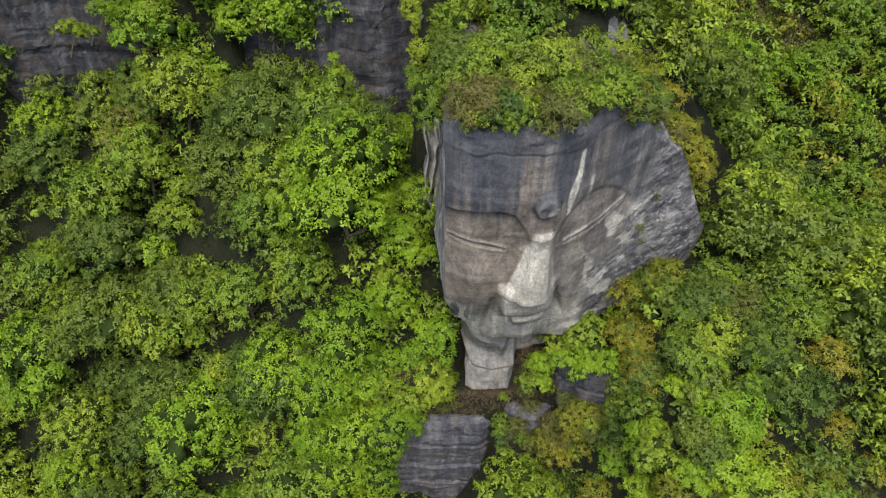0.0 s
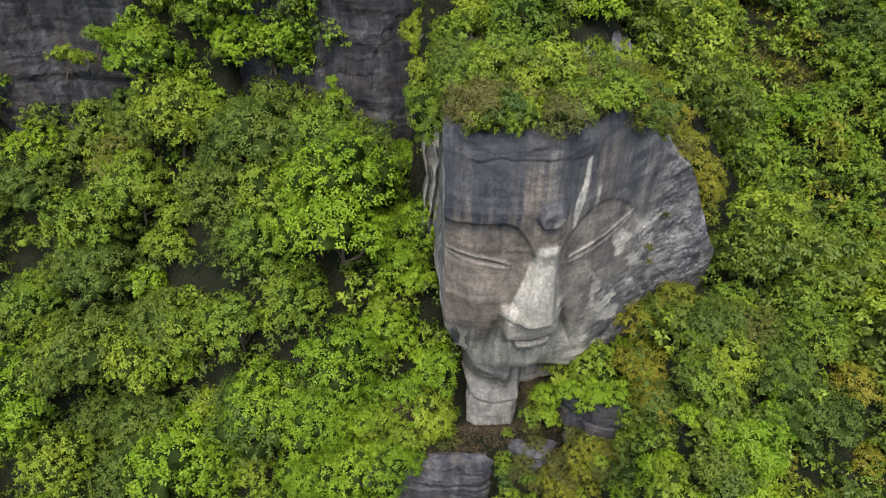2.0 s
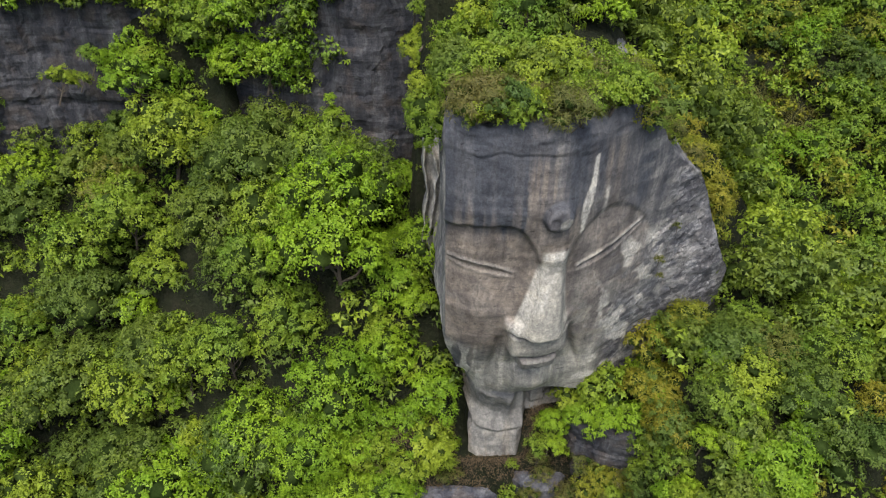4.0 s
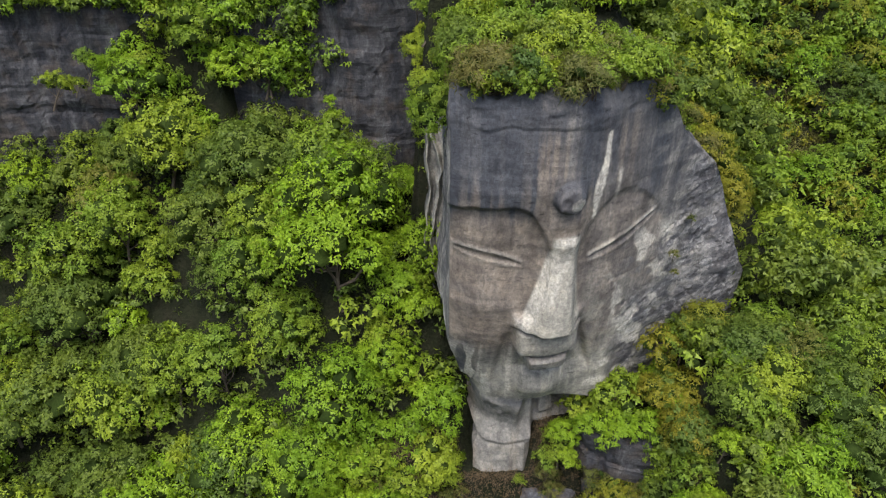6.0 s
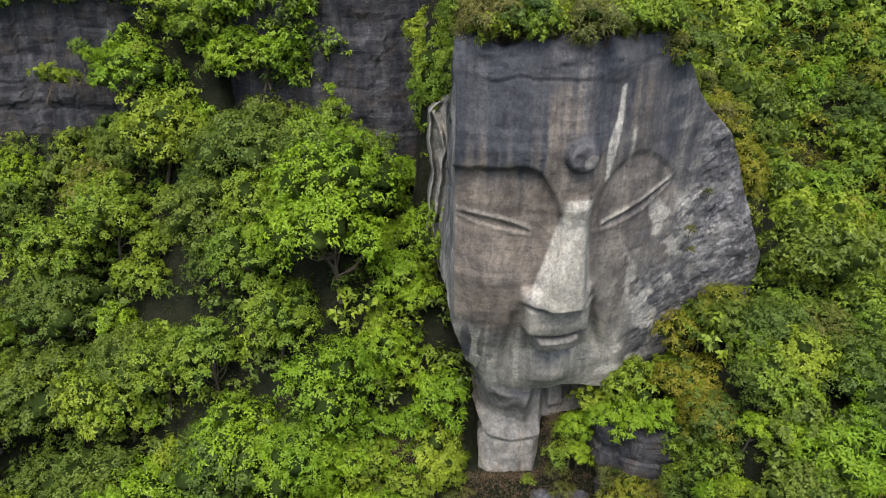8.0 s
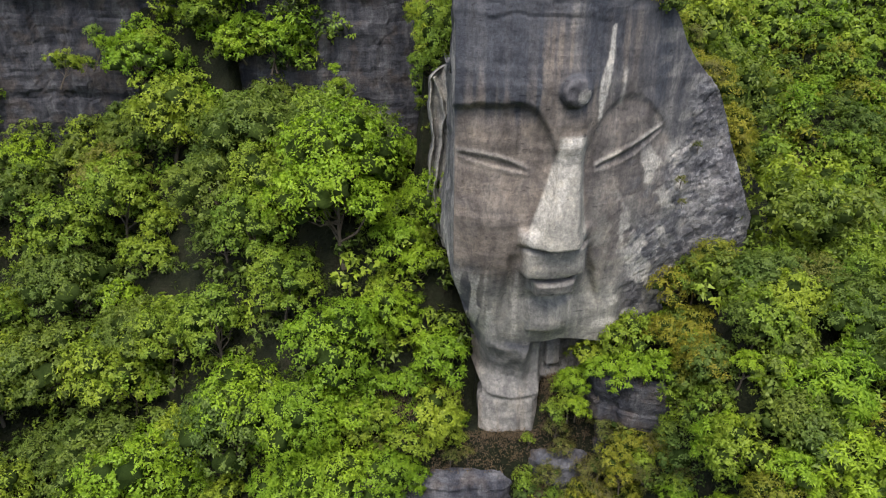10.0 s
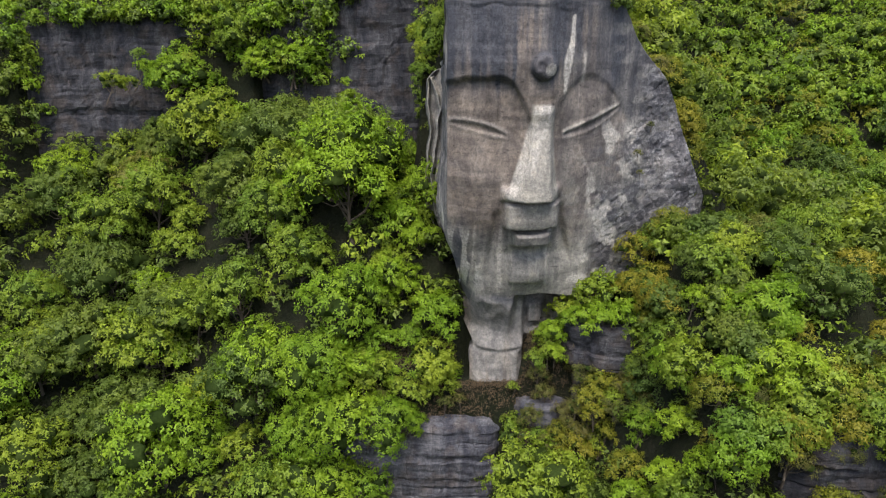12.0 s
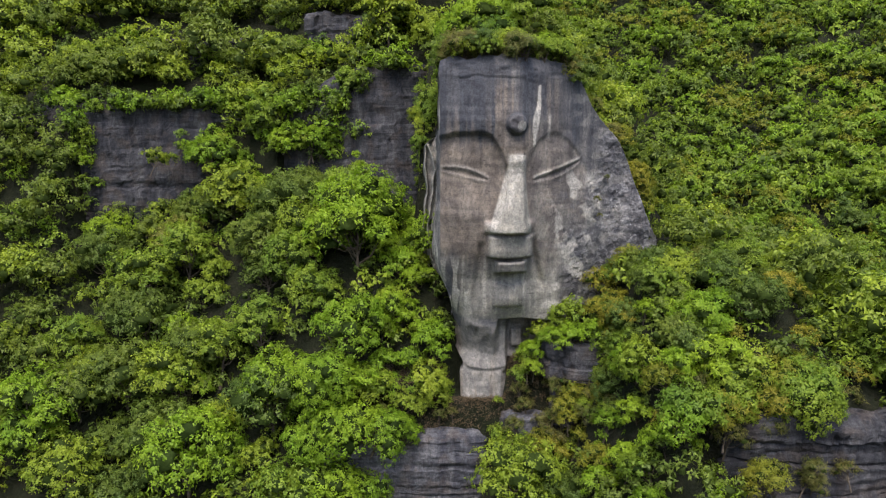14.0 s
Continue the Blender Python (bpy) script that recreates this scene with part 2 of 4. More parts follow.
def land(x, y):
    """Height of the ground."""
    x, y = np.asarray(x, float), np.asarray(y, float)
    wob = (fbm(x * 0.09, y * 0.09, 0.0, 5, 3) - 0.5) * 5
    base = -20 - 0.8 * np.clip(30 - y, 0, 50) - 0.25 * np.clip(-x - 60, 0, 60)
    # forest slope below the upper cliff
    foot = 48 + 0.68 * np.clip(-10 - x, 0, 28) + 0.15 * np.clip(-38 - x, 0, 20) - 0.15 * np.clip(x + 10, 0, 12) - 5.0 * sstep(-36, -42, x)
    left = 1.15 * (y - foot)
    cap = 14.5 + 8 * sstep(-35.5, -32, x) * sstep(-18, -22, x) + 8 * sstep(-49, -57, x)
    left = np.where(left > cap, cap + 0.2 * (left - cap), left)
    left = np.where(left < -6, -6 + 0.9 * (left + 6), left)
    left = left - 2.5 * np.clip(x - 0.5, 0, 40) + wob * 0.6
    left = left - 16 * sstep(48.6, 47.4, y) * sstep(-17, -11, x)
    sill = 0.1 - 5 * np.clip(47.6 - y, 0, 0.6) - 50 * np.clip(47.0 - y, 0, 2) - 3 * np.clip(x - 12.5, 0, 20) - 2 * np.clip(-3 - x, 0, 20)
    sill = sill + 1.7 * np.clip(y - 46.8, 0, 2.4) * sstep(7.4, 8.6, x)
    # slopes above the upper cliff
    back = cliff_line(x)
    upper = 33.5 + 4 * sstep(-16, -6, x) + 0.75 * (y - back) + wob * 0.5 + 5 * sstep(8, 10, y - back)
    upper = np.where(y > back + 30, upper - 0.25 * (y - back - 30), upper)
    green = np.maximum(sstep(-34.5, -32.5, x) * sstep(-18, -21, x) * sstep(0.15, 0.4, vnoise(x * 0.25, 0.0, 0.0, 12)), sstep(-50.5, -53, x))
    upper = upper - 70 * sstep(1.2, -0.6, y - back) * (1 - green) - 1.8 * np.clip(back - y + 1, 0, 40) * green - 2.6 * np.clip(x - 12, 0, 200)
    # ridge that runs back from the carved pillar
    front = 52.5 + 0.72 * np.clip(x - 9.5, 0, 30)
    side = 4.0 - 5.0 * sstep(60.5, 64.5, y)
    ridge = 35.0 + 0.22 * (y - 50) - 1.15 * np.clip(x - 13.0, 0, 60) - 0.25 * np.clip(x - 25, 0, 50) - 14 * np.clip(side - x, 0, 20) - 30 * np.clip(front - y, 0, 3) + wob * 0.3
    ridge = ridge - 0.5 * np.clip(y - 75, 0, 100)
    shoulder = 12.6 - 0.72 * np.clip(43 - y, 0, 12) - 2.6 * np.clip(20.5 - x, 0, 30) - 0.5 * np.clip(x - 33, 0, 60) - 0.9 * np.clip(y - 58, 0, 40) + wob * 0.5
    shoulder = shoulder - 14 * sstep(33.4, 32.2, y) * sstep(21, 24, x) - 0.7 * np.clip(32 - y, 0, 60)
    far = -84.5 + 0.49 * np.clip(y, 60, 530) + 0.21 * x + 1.6 * wob - 0.9 * np.clip(20 - x, 0, 60)
    far = far + 0.25 * np.clip(y - 200, 0, 300)
    apron = -3.2 - 0.95 * np.clip(45 - y, 0, 60) - 2.5 * np.clip(7.6 - x, 0, 40) - 0.4 * np.clip(x - 22, 0, 60) - 4 * np.clip(y - 46, 0, 30) + wob * 0.4
    z = smax(base, left, 2.0)
    z = smax(z, apron, 1.0)
    z = smax(z, far, 3.0)
    z = smax(z, shoulder, 1.5)
    z = smax(z, sill, 0.5)
    z = smax(z, np.maximum(ridge, upper), 1.0)
    return z


def spaced(lo, a, b, hi, step, grow=1.22):
    """Even steps from a to b, then ever longer ones to lo and hi."""
    mid = list(np.arange(a, b, step))
    right, left, s = [b], [a], step
    while right[-1] < hi:
        s *= grow
        right.append(right[-1] + s)
    s = step
    while left[-1] > lo:
        s *= grow
        left.append(left[-1] - s)
    return np.array(left[:0:-1] + mid + right)


gx, gy = spaced(-3000, -75, 60, 3000, 0.8), spaced(-3000, 24, 100, 3000, 0.8)
GX, GY = np.meshgrid(gx, gy)
GZ = land(GX, GY)
GZ = np.where(np.hypot(GX, GY) > 600, np.clip(GZ, -80, 120 + 40 * np.sin(GX * 0.003)), GZ)
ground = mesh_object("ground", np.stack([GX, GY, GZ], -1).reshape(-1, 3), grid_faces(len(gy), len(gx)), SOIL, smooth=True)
tagged(ground, "steep forest floor, soil colour darkened for the shade under the trees", "ground", kind="structure")


# ---- cliffs ----
def rock_wall(name, label, plan, z0, z1, seed, step=0.3, rough=1.0, thick=4.0, lean=0.0, beds=0.9, cracks=0.7, lump=2.2, top=None, bottom=None, stone=None, layer=1.3):
    """A bank of bedded rock along a line of plan points, bulging in beds, with its top and back closed."""
    plan = np.array(plan, float)
    seg = np.r_[0, np.cumsum(np.hypot(*np.diff(plan, axis=0).T))]
    n = max(int(seg[-1] / step), 6)
    s = np.linspace(0, seg[-1], n)
    ker = np.ones(7) / 7
    px, py = (np.convolve(np.pad(np.interp(s, seg, plan[:, k]), 3, mode="edge"), ker, "valid") for k in (0, 1))
    tx, ty = np.gradient(px), np.gradient(py)
    tl = np.hypot(tx, ty)
    nx, ny = ty / tl, -tx / tl
    rows = max(int((z1 - z0) / step), 4)
    v = np.linspace(0, 1, rows)[:, None]
    zt = z1 + (top(s) if top else 0) + (fbm(px * 0.3, py * 0.3, 0, seed, 3) - 0.5) * 2.0
    zb = z0 + (bottom(s) if bottom else 0)
    Z = zb + (zt - zb) * v
    X, Y = np.broadcast_to(px, Z.shape), np.broadcast_to(py, Z.shape)
    level = Z / layer + 1.5 * fbm(X * 0.07, Y * 0.07, 0, seed + 3, 2) + 0.35 * np.sin(Z * 1.9 / layer + seed) + 0.25 * fbm(X * 0.5, Y * 0.5, 0, seed + 9, 3)
    bed = np.floor(level)
    out = (hash3(bed, bed * 0, bed * 0, seed) - 0.5) * beds + (fbm(X * 0.25, Y * 0.25, Z * 0.5, seed + 1, 5) - 0.5) * lump
    crack = fbm(X * 0.8, Y * 0.8, Z * 0.25, seed + 2, 3)
    out = out - 0.35 * beds * sstep(0.16, 0.0, np.abs(level - bed - 0.08)) * sstep(0.3, 0.5, fbm(X * 0.4, Y * 0.4, bed, seed + 8, 2))
    out = out + 0.25 * (fbm(X * 1.4, Y * 1.4, Z * 1.0, seed + 6, 4) - 0.5)
    out = out - cracks * sstep(0.56, 0.66, crack) + 0.4 * beds * (vnoise(X * 0.15, Y * 0.15, Z * 2.6, seed + 4) - 0.5)
    out = out * rough - lean * (Z - z0)
    out = out - 0.8 * sstep(0.9, 1.0, v) ** 2
    front = np.stack([X + nx * out, Y + ny * out, Z], -1)
    topb = np.stack([px - nx * thick, py - ny * thick, zt - 0.4], -1)[None]
    botb = np.stack([px - nx * thick, py - ny * thick, zb + 0 * zt], -1)[None]
    verts = np.concatenate([front, topb, botb], 0)
    faces = grid_faces(rows + 2, n)
    # the back's foot meets the front's foot, and both ends are closed
    k = np.arange(n - 1)
    under = np.stack([(rows + 1) * n + k, (rows + 1) * n + k + 1, k + 1, k], -1)
    r = np.arange(rows - 1)
    def cap(c):
        mid = rows * n + c
        return np.stack([r * n + c, (r + 1) * n + c, np.full(rows - 1, mid), np.full(rows - 1, (rows + 1) * n + c)], -1)
    faces = np.concatenate([faces, under, cap(0), cap(n - 1)])
    ob = mesh_object(name, verts.reshape(-1, 3), faces, stone or ROCK, smooth=False)
    return tagged(ob, label, "cliff", kind="structure")


xs = np.linspace(-78, 4, 60)
rock_wall("cliff_upper", "tall grey limestone cliff with dark water streaks", np.stack([xs, cliff_line(xs) - 0.3], -1), 8, 34.5, 11, 0.35, 0.8, beds=0.25, cracks=0.3, lump=1.1, top=lambda s: 4 * sstep(60, 70, s))
for name, xa, xb, za, zb, seed in (("cliff_crest_west", -43, -30, 38, 45.0, 23), ("cliff_crest_east", -20, -5, 38, 48.0, 29)):
    xs = np.linspace(xa, xb, 16)
    rock_wall(name, "short band of grey limestone above the trees", np.stack([xs, cliff_line(xs) + 8.2], -1), za, zb, seed, 0.35, 0.9, beds=0.4, lump=0.9, layer=0.9)
rock_wall("cliff_lower", "level-bedded grey limestone ledge below the carved head", [(-17, 50.5), (-13, 48.4), (-6, 46.3), (0, 45.9), (5.0, 46.0), (6.3, 47.8)], -22, -2.9, 31, 0.15, 0.9, thick=5, beds=0.36, cracks=0.12, lump=1.1, stone=BEDDED, layer=1.5)
rock_wall("cliff_boulder", "weathered grey rock bulge under the neck", [(6.7, 48.2), (7.3, 46.4), (9.0, 45.3), (10.8, 45.5), (11.8, 47.2)], -6.2, -1.2, 37, 0.16, 0.8, thick=4, beds=0.25, cracks=0.25, lump=0.8, stone=BEDDED, layer=2.4)
rock_wall("cliff_ledge_foot", "dark hollowed rock under an overhanging ledge", [(11.4, 49.2), (12.2, 47.4), (14.2, 46.3), (17.5, 45.4), (20.2, 46.2)], -7, 3.4, 47, 0.2, 0.8, thick=4, beds=0.5, cracks=0.4, lump=0.9)
rock_wall("cliff_ledge", "dark bedded rock ledge beside the neck", [(10.9, 48.4), (11.8, 46.0), (14, 44.9), (17.5, 44.1), (20.0, 45.2)], 2.7, 6.4, 41, 0.15, 0.8, thick=4, beds=0.7, cracks=0.3, lump=0.7, layer=1.5)
rock_wall("cliff_shoulder", "bedded grey rock ledge under the shrubs", [(23.5, 36), (24.6, 32.8), (27.5, 31.3), (34, 30.8), (38, 31.5), (46, 33)], -12, 4.3, 43, 0.2, 0.8, thick=5, beds=0.8, lump=1.2, cracks=0.4, layer=1.5)


# ---- the head carved out of the rock ----
def carved_head():
    z = np.concatenate([np.arange(-1.2, 8.0, 0.15), np.arange(8.0, 9.4, 0.09), np.arange(9.4, 36.6, 0.115)])
    side = np.concatenate([np.linspace(0, 0.27, 14)[:-1], np.linspace(0.27, 0.45, 70)[:-1], np.linspace(0.45, 1, 46)[:-1]])
    fx = np.arange(0, 1.0001, 1 / 230)
    rows, cols = len(z), len(side) + len(fx)
    Zc = z[:, None]
    # plan of the front: flat on one half, falling back on the other
    narrow = 2.2 * sstep(15.5, 8.6, z)
    xl = 0.75 + narrow * 0.59 + 1.15 * sstep(5.6, 3.5, z) - 0.3 * sstep(3.3, 2.7, z)
    X = xl[:, None] + (25.5 - xl[:, None]) * fx[None] ** 1.05
    Z = np.broadcast_to(Zc, X.shape)
    soft = np.log1p(np.exp((X - 8.4) * 1.6)) / 1.6
    Y = 42.65 + 0.77 * soft + 0.16 * np.clip(3.4 - (X - narrow[:, None]), 0, 3) ** 2 + 0.5 * sstep(33, 36.5, Z)
    Y = Y - 1.6 * sstep(18, 24, X) * sstep(27, 18, Z)
    # the face draws back below the brow
    draw = np.interp(z, [8.7, 10, 13, 16.5, 20, 24, 27.2, 29], [5.0, 4.6, 3.9, 2.4, 1.45, 1.05, 0.35, 0.0])[:, None]
    Y = Y + draw * (1 - 0.55 * sstep(8.5, 13.5, X)) * (1 - 0.3 * sstep(16, 20, X))

    # eye sockets: hollow under a sharp brow
    rim_l = 27.9 - 0.25 * sstep(2.5, 1.0, X) - 4.2 * np.clip((X - 4.6) / 2.85, 0, 1.3) ** 2.8
    in_l = sstep(rim_l + 0.2, rim_l - 0.45, Z + 0.3 * (fbm(X * 0.9, 0, 0, 58, 3) - 0.5)) * sstep(7.45, 7.1, X)
    depth_l = np.interp(Z, [15, 19, 22, 24, 28.2], [0, 0.05, 0.2, 0.36, 0.68])
    Y = Y + in_l * depth_l
    t = np.clip((X - 9.2) / 7.1, 0, 1)
    rim_r = 23.6 + 4.55 * np.sin(np.pi * np.clip(t, 0, 1) ** 0.8) ** 0.62 - 0.2 * t
    in_r = sstep(rim_r + 0.25, rim_r - 0.5, Z) * sstep(8.9, 9.6, X) * sstep(16.5, 15.9, X)
    depth_r = np.interp(Z, [20, 22.5, 24, 28.6], [0, 0.04, 0.12, 0.30])
    Y = Y + in_r * depth_r

    # half-closed eyes: a lip above a slit
    def eye(x0, x1, za, zb, fat, tilt):
        t = np.clip((X - x0) / (x1 - x0), 0, 1)
        mid = za + (zb - za) * t + tilt * np.sin(np.pi * t)
        half = fat * np.sin(np.pi * np.clip(t, 0.0, 1)) ** 0.6 + 1e-4
        on = sstep(x0, x0 + 0.25, X) * sstep(x1, x1 - 0.25, X)
        slit = on * sstep(half, half - 0.16, np.abs(Z - mid))
        lip = on * np.exp(-(((Z - mid - half - 0.14) / 0.17) ** 2))
        low = on * np.exp(-(((Z - mid + half + 0.10) / 0.15) ** 2))
        ball = on * sstep(2.6, 0.3, np.abs(Z - mid - 1.4)) * np.sin(np.pi * t)
        return slit, lip, low, ball

    el = eye(0.7, 5.7, 24.45, 23.3, 0.30, 0.2)
    er = eye(9.9, 15.4, 23.35, 25.45, 0.34, -0.3)
    for (slit, lip, low, ball), cut in ((el, 0.08), (er, 0.14)):
        Y = Y + cut * slit - 0.12 * lip - 0.06 * low - 0.28 * ball

    # nose: narrow bridge, widening to a blunt base
    tn = np.clip((25.6 - Z) / (25.6 - 18.15), 0, 1)
    nl, nr = 7.3 - 2.0 * tn ** 1.2, 9.2 + 0.8 * tn ** 2
    crest = 8.6 - 0.25 * tn
    across = np.where(X < crest, (X - nl) / (crest - nl), (nr - X) / (nr - crest))
    across = np.clip(across, 0, 1)
    body = np.where(X < crest, sstep(0.0, 0.62, across) * (0.86 + 0.14 * across), sstep(0, 0.6, across))
    tall = (0.35 + 1.6 * tn ** 1.1) * sstep(26.3, 25.2, Z) * sstep(17.8, 18.2, Z)
    nose = body * tall
    wing_l = 0.75 * np.exp(-(((X - 5.75) / 0.6) ** 4) - ((Z - 18.65) / 0.62) ** 4)
    wing_r = 0.5 * np.exp(-(((X - 9.7) / 0.45) ** 2) - ((Z - 18.7) / 0.7) ** 2)
    bridge = 0.55 * sstep(0.0, 0.5, (X - 6.75) / 1.0) * sstep(9.7, 9.0, X) * sstep(24.0, 25.5, Z) * sstep(28.3, 26.5, Z)
    Y = Y - nose - wing_l - wing_r - bridge * 0.6

    # mouth: a broad upper lip block, a narrower lower lip, a hollow and a round chin
    def block(x0, x1, z0, z1, high, edge=0.3, soft_z=0.25):
        return high * sstep(x0, x0 + edge, X) * sstep(x1, x1 - edge, X) * sstep(z0, z0 + soft_z, Z) * sstep(z1, z1 - soft_z, Z)

    sag = 0.035 * (X - 7.7) ** 2
    upper = sstep(5.25, 5.9, X) * sstep(10.4, 9.8, X) * sstep(15.35 + sag, 15.6 + sag, Z) * sstep(18.1, 17.6, Z)
    Y = Y - upper * (1.0 + 0.25 * sstep(17.6, 15.8, Z))
    lower = sstep(6.0, 6.7, X) * sstep(9.8, 9.1, X) * sstep(13.75, 14.2, Z) * sstep(15.35 + sag, 15.05 + sag, Z)
    Y = Y - lower * 1.6
    hollow = np.exp(-(((X - 7.5) / 1.6) ** 2) - ((Z - 13.2) / 0.55) ** 2)
    Y = Y + 0.3 * hollow
    chin = np.exp(-(((X - 7.9) / 1.9) ** 2) - ((Z - 11.0) / 1.5) ** 2)
    Y = Y - 0.85 * chin - block(6.1, 9.5, 10.1, 12.9, 0.3, 0.3, 0.35)
    groove = np.exp(-((X - 10.35 - 0.25 * (16 - Z)) / 0.35) ** 2) * sstep(19, 17, Z) * sstep(11.5, 13.5, Z)
    Y = Y + 0.5 * groove
    groove2 = np.exp(-((X - 4.9 + 0.10 * (16 - Z)) / 0.4) ** 2) * sstep(17.5, 16.5, Z) * sstep(9.5, 12, Z)
    Y = Y + 0.35 * groove2
    # round boss on the forehead
    ru = np.hypot((X - 8.15), (Z - 28.7) * 1.0)
    Y = Y - (0.9 + 0.5 * (fbm(X * 1.8, Z * 1.8, 0, 67, 3) - 0.5)) * np.sqrt(np.clip(1 - (ru / 1.0) ** 8, 0, 1))
    # cornice bed near the top
    bed_line = 33.0 + 0.15 * np.sin(X * 0.5) + 0.5 * (fbm(X * 0.7, 0, 0, 68, 4) - 0.5)
    Y = Y + 0.08 * np.exp(-(((Z - bed_line) / 0.07) ** 2)) * sstep(0.3, 0.55, fbm(X * 0.5, 3.0, 0, 69, 3)) * sstep(15, 13, X)
    Y = Y - 0.07 * sstep(bed_line, bed_line + 0.3, Z) + 0.6 * sstep(34.4, 36, Z)
    Y = Y + 0.4 * sstep(bed_line, bed_line + 0.8, Z) * (fbm(X * 0.9, 1.0, Z * 2.2, 70, 5) - 0.5)

    # throat, collar and base below the chin
    Zn = Z - 0.03 * (X - 5.8) ** 2 - 0.3 * (fbm(X * 0.7, 0, 0, 90, 3) - 0.5)
    Yn = np.interp(Zn, [-1.2, 0.2, 2.7, 2.95, 3.25, 3.7, 4.8, 7.5, 8.7], [48.0, 48.15, 48.55, 48.62, 48.58, 48.78, 49.4, 49.4, 49.0])
    Yn = Yn + 0.05 * (X - 5.6) ** 2 + 0.55 * np.clip(4.6 - X, 0, 4) ** 2 * sstep(2.9, 3.6, Z) * (1 - 0.35 * sstep(5.5, 3.6, Z))
    Yn = Yn - 0.6 * np.exp(-(((X - 6.35) / 0.4) ** 2)) * sstep(3.4, 5.0, Z) - 0.1 * sstep(4.6, 3.5, Zn) * sstep(3.1, 3.4, Zn)
    Yn = Yn + 1.0 * sstep(7.7, 8.1, X) - 1.0 * block(8.35, 9.7, 5.3, 7.3, 1.0, 0.12, 0.12)
    Yn = Yn + 1.2 * sstep(7.8, 8.1, X) * sstep(4.2, 3.6, Z) - 0.11 * np.exp(-(((Zn - 3.35) / 0.22) ** 2)) * (1 + 0.8 * (fbm(X * 1.2, 0, 0, 89, 3) - 0.5))
    Yn = Yn + 0.5 * sstep(7.2, 7.7, X) * sstep(3.0, 2.7, Z) + 0.5 * (fbm(X * 0.9, Z * 0.7, 4.0, 88, 5) - 0.5) + 0.18 * sstep(3.0, 4.0, Z) * (fbm(X * 3.0, Z * 0.5, 4.5, 84, 3) - 0.5)
    Yn = Yn - 1.5 * sstep(4.6, 8.6, Z) * sstep(7.3, 6.5, X) * sstep(1.6, 3.4, X)
    jaw = 8.75 + 0.45 * np.clip(5.5 - X, 0, 4) ** 1.2 * 0.9 - 0.10 * np.clip(X - 9, 0, 4)
    loose = sstep(6.8, 5.8, X)
    low = sstep(jaw + 0.12 + 0.6 * loose, jaw - 0.30 - 2.4 * loose, Z + 1.6 * loose * (fbm(X * 1.2, Z * 0.5, 0, 95, 4) - 0.5))
    Y = Y * (1 - low) + np.maximum(Yn, Y) * low

    # bedding, weathering, and raw broken rock on the uncarved flank
    raw = sstep(16.2, 18.0, X + (fbm(Z * 0.35, 0, 0, 77, 3) - 0.5) * 4) * sstep(6, 10, Z)
    raw = np.maximum(raw, sstep(12.5, 15.0, X) * sstep(21, 17, Z + 0.4 * (X - 14)))
    n_raw = fbm(X * 0.6, Z * 0.6, 0, 99, 3)
    bedz = Z + 0.25 * (fbm(X * 0.15, Y * 0.15, 0, 3, 2) - 0.5)
    Y = Y + 0.05 * (vnoise(X * 0.3, 0, bedz * 2.4, 61) - 0.5) + 0.10 * (fbm(X * 2.2, 0, Z * 0.22, 96, 4) - 0.5) + 0.10 * (fbm(X * 0.6, Y * 0.6, Z * 0.6, 62, 4) - 0.5)
    lumps = fbm(X * 0.4 + 0.15 * Z, Y * 0.4, Z * 0.42 - 0.1 * X, 63, 5)
    facet = (np.floor(lumps * 12) + sstep(0.0, 0.35, lumps * 12 % 1.0)) / 12
    split = np.abs(fbm(X * 0.55 + Z * 0.4, Z * 0.75 - X * 0.35, 0, 97, 4) - 0.5)
    Y = Y + raw * 0.9 * np.clip(0.03 - split, 0, 0.03) * 6 + raw * 0.12 * (hash3(np.floor((X + 0.7 * Z + 1.5 * n_raw) / 1.6), np.floor((Z - 0.5 * X + 1.5 * n_raw) / 1.2), Z * 0, 98) - 0.5)
    Y = Y + raw * 0.10 * (fbm(X * 1.3, Y * 1.3, Z * 1.5, 66, 4) - 0.5) + raw * ((0.75 * facet + 0.25 * lumps - 0.5) * 0.26 + 0.10 * (hash3(np.floor(bedz / 1.1), np.floor(X / 2.3 + bedz * 0.2), Z * 0, 64) - 0.5))

    # the flank that runs back into the hill, with a long ear standing out from it
    yc = Y[:, :1]
    S = side[None]
    Ys = 66 + (yc - 66) * S
    Zs = np.broadcast_to(Zc, Ys.shape)
    Xs = X[:, :1] - 0.55 * (1 - S) - 0.1 * np.sin(np.pi * S)
    Xs = Xs + 1.1 * sstep(15.5, 8.6, Zs) * (1 - S) - 0.5 * sstep(21, 17, Zs) * sstep(9.5, 13, Zs) * np.sin(np.pi * S)
    # ear: a long shell with a rolled rim and a groove down its face
    ear_t = np.clip((28.3 - Zs) / 17.0, 0, 1)
    ear_w = (1.6 - 0.45 * ear_t) * (Zs < 28.3) * (1 - sstep(0.9, 1.0, ear_t)) * np.sqrt(np.clip((28.3 - Zs) / 1.0, 0, 1))
    ear_w = ear_w + 0.05 * np.sin(Zs * 1.3) * (ear_w > 0.4)
    climb = sstep(57.0, 58.6, Ys)
    Xs = Xs - ear_w * climb * sstep(60.6, 59.7, Ys)
    # its face: a rolled outer rim, an arch at the top, and a long inner fold
    on_ear = np.minimum(1.0, ear_w) * (climb > 0.01) * (climb < 0.999)
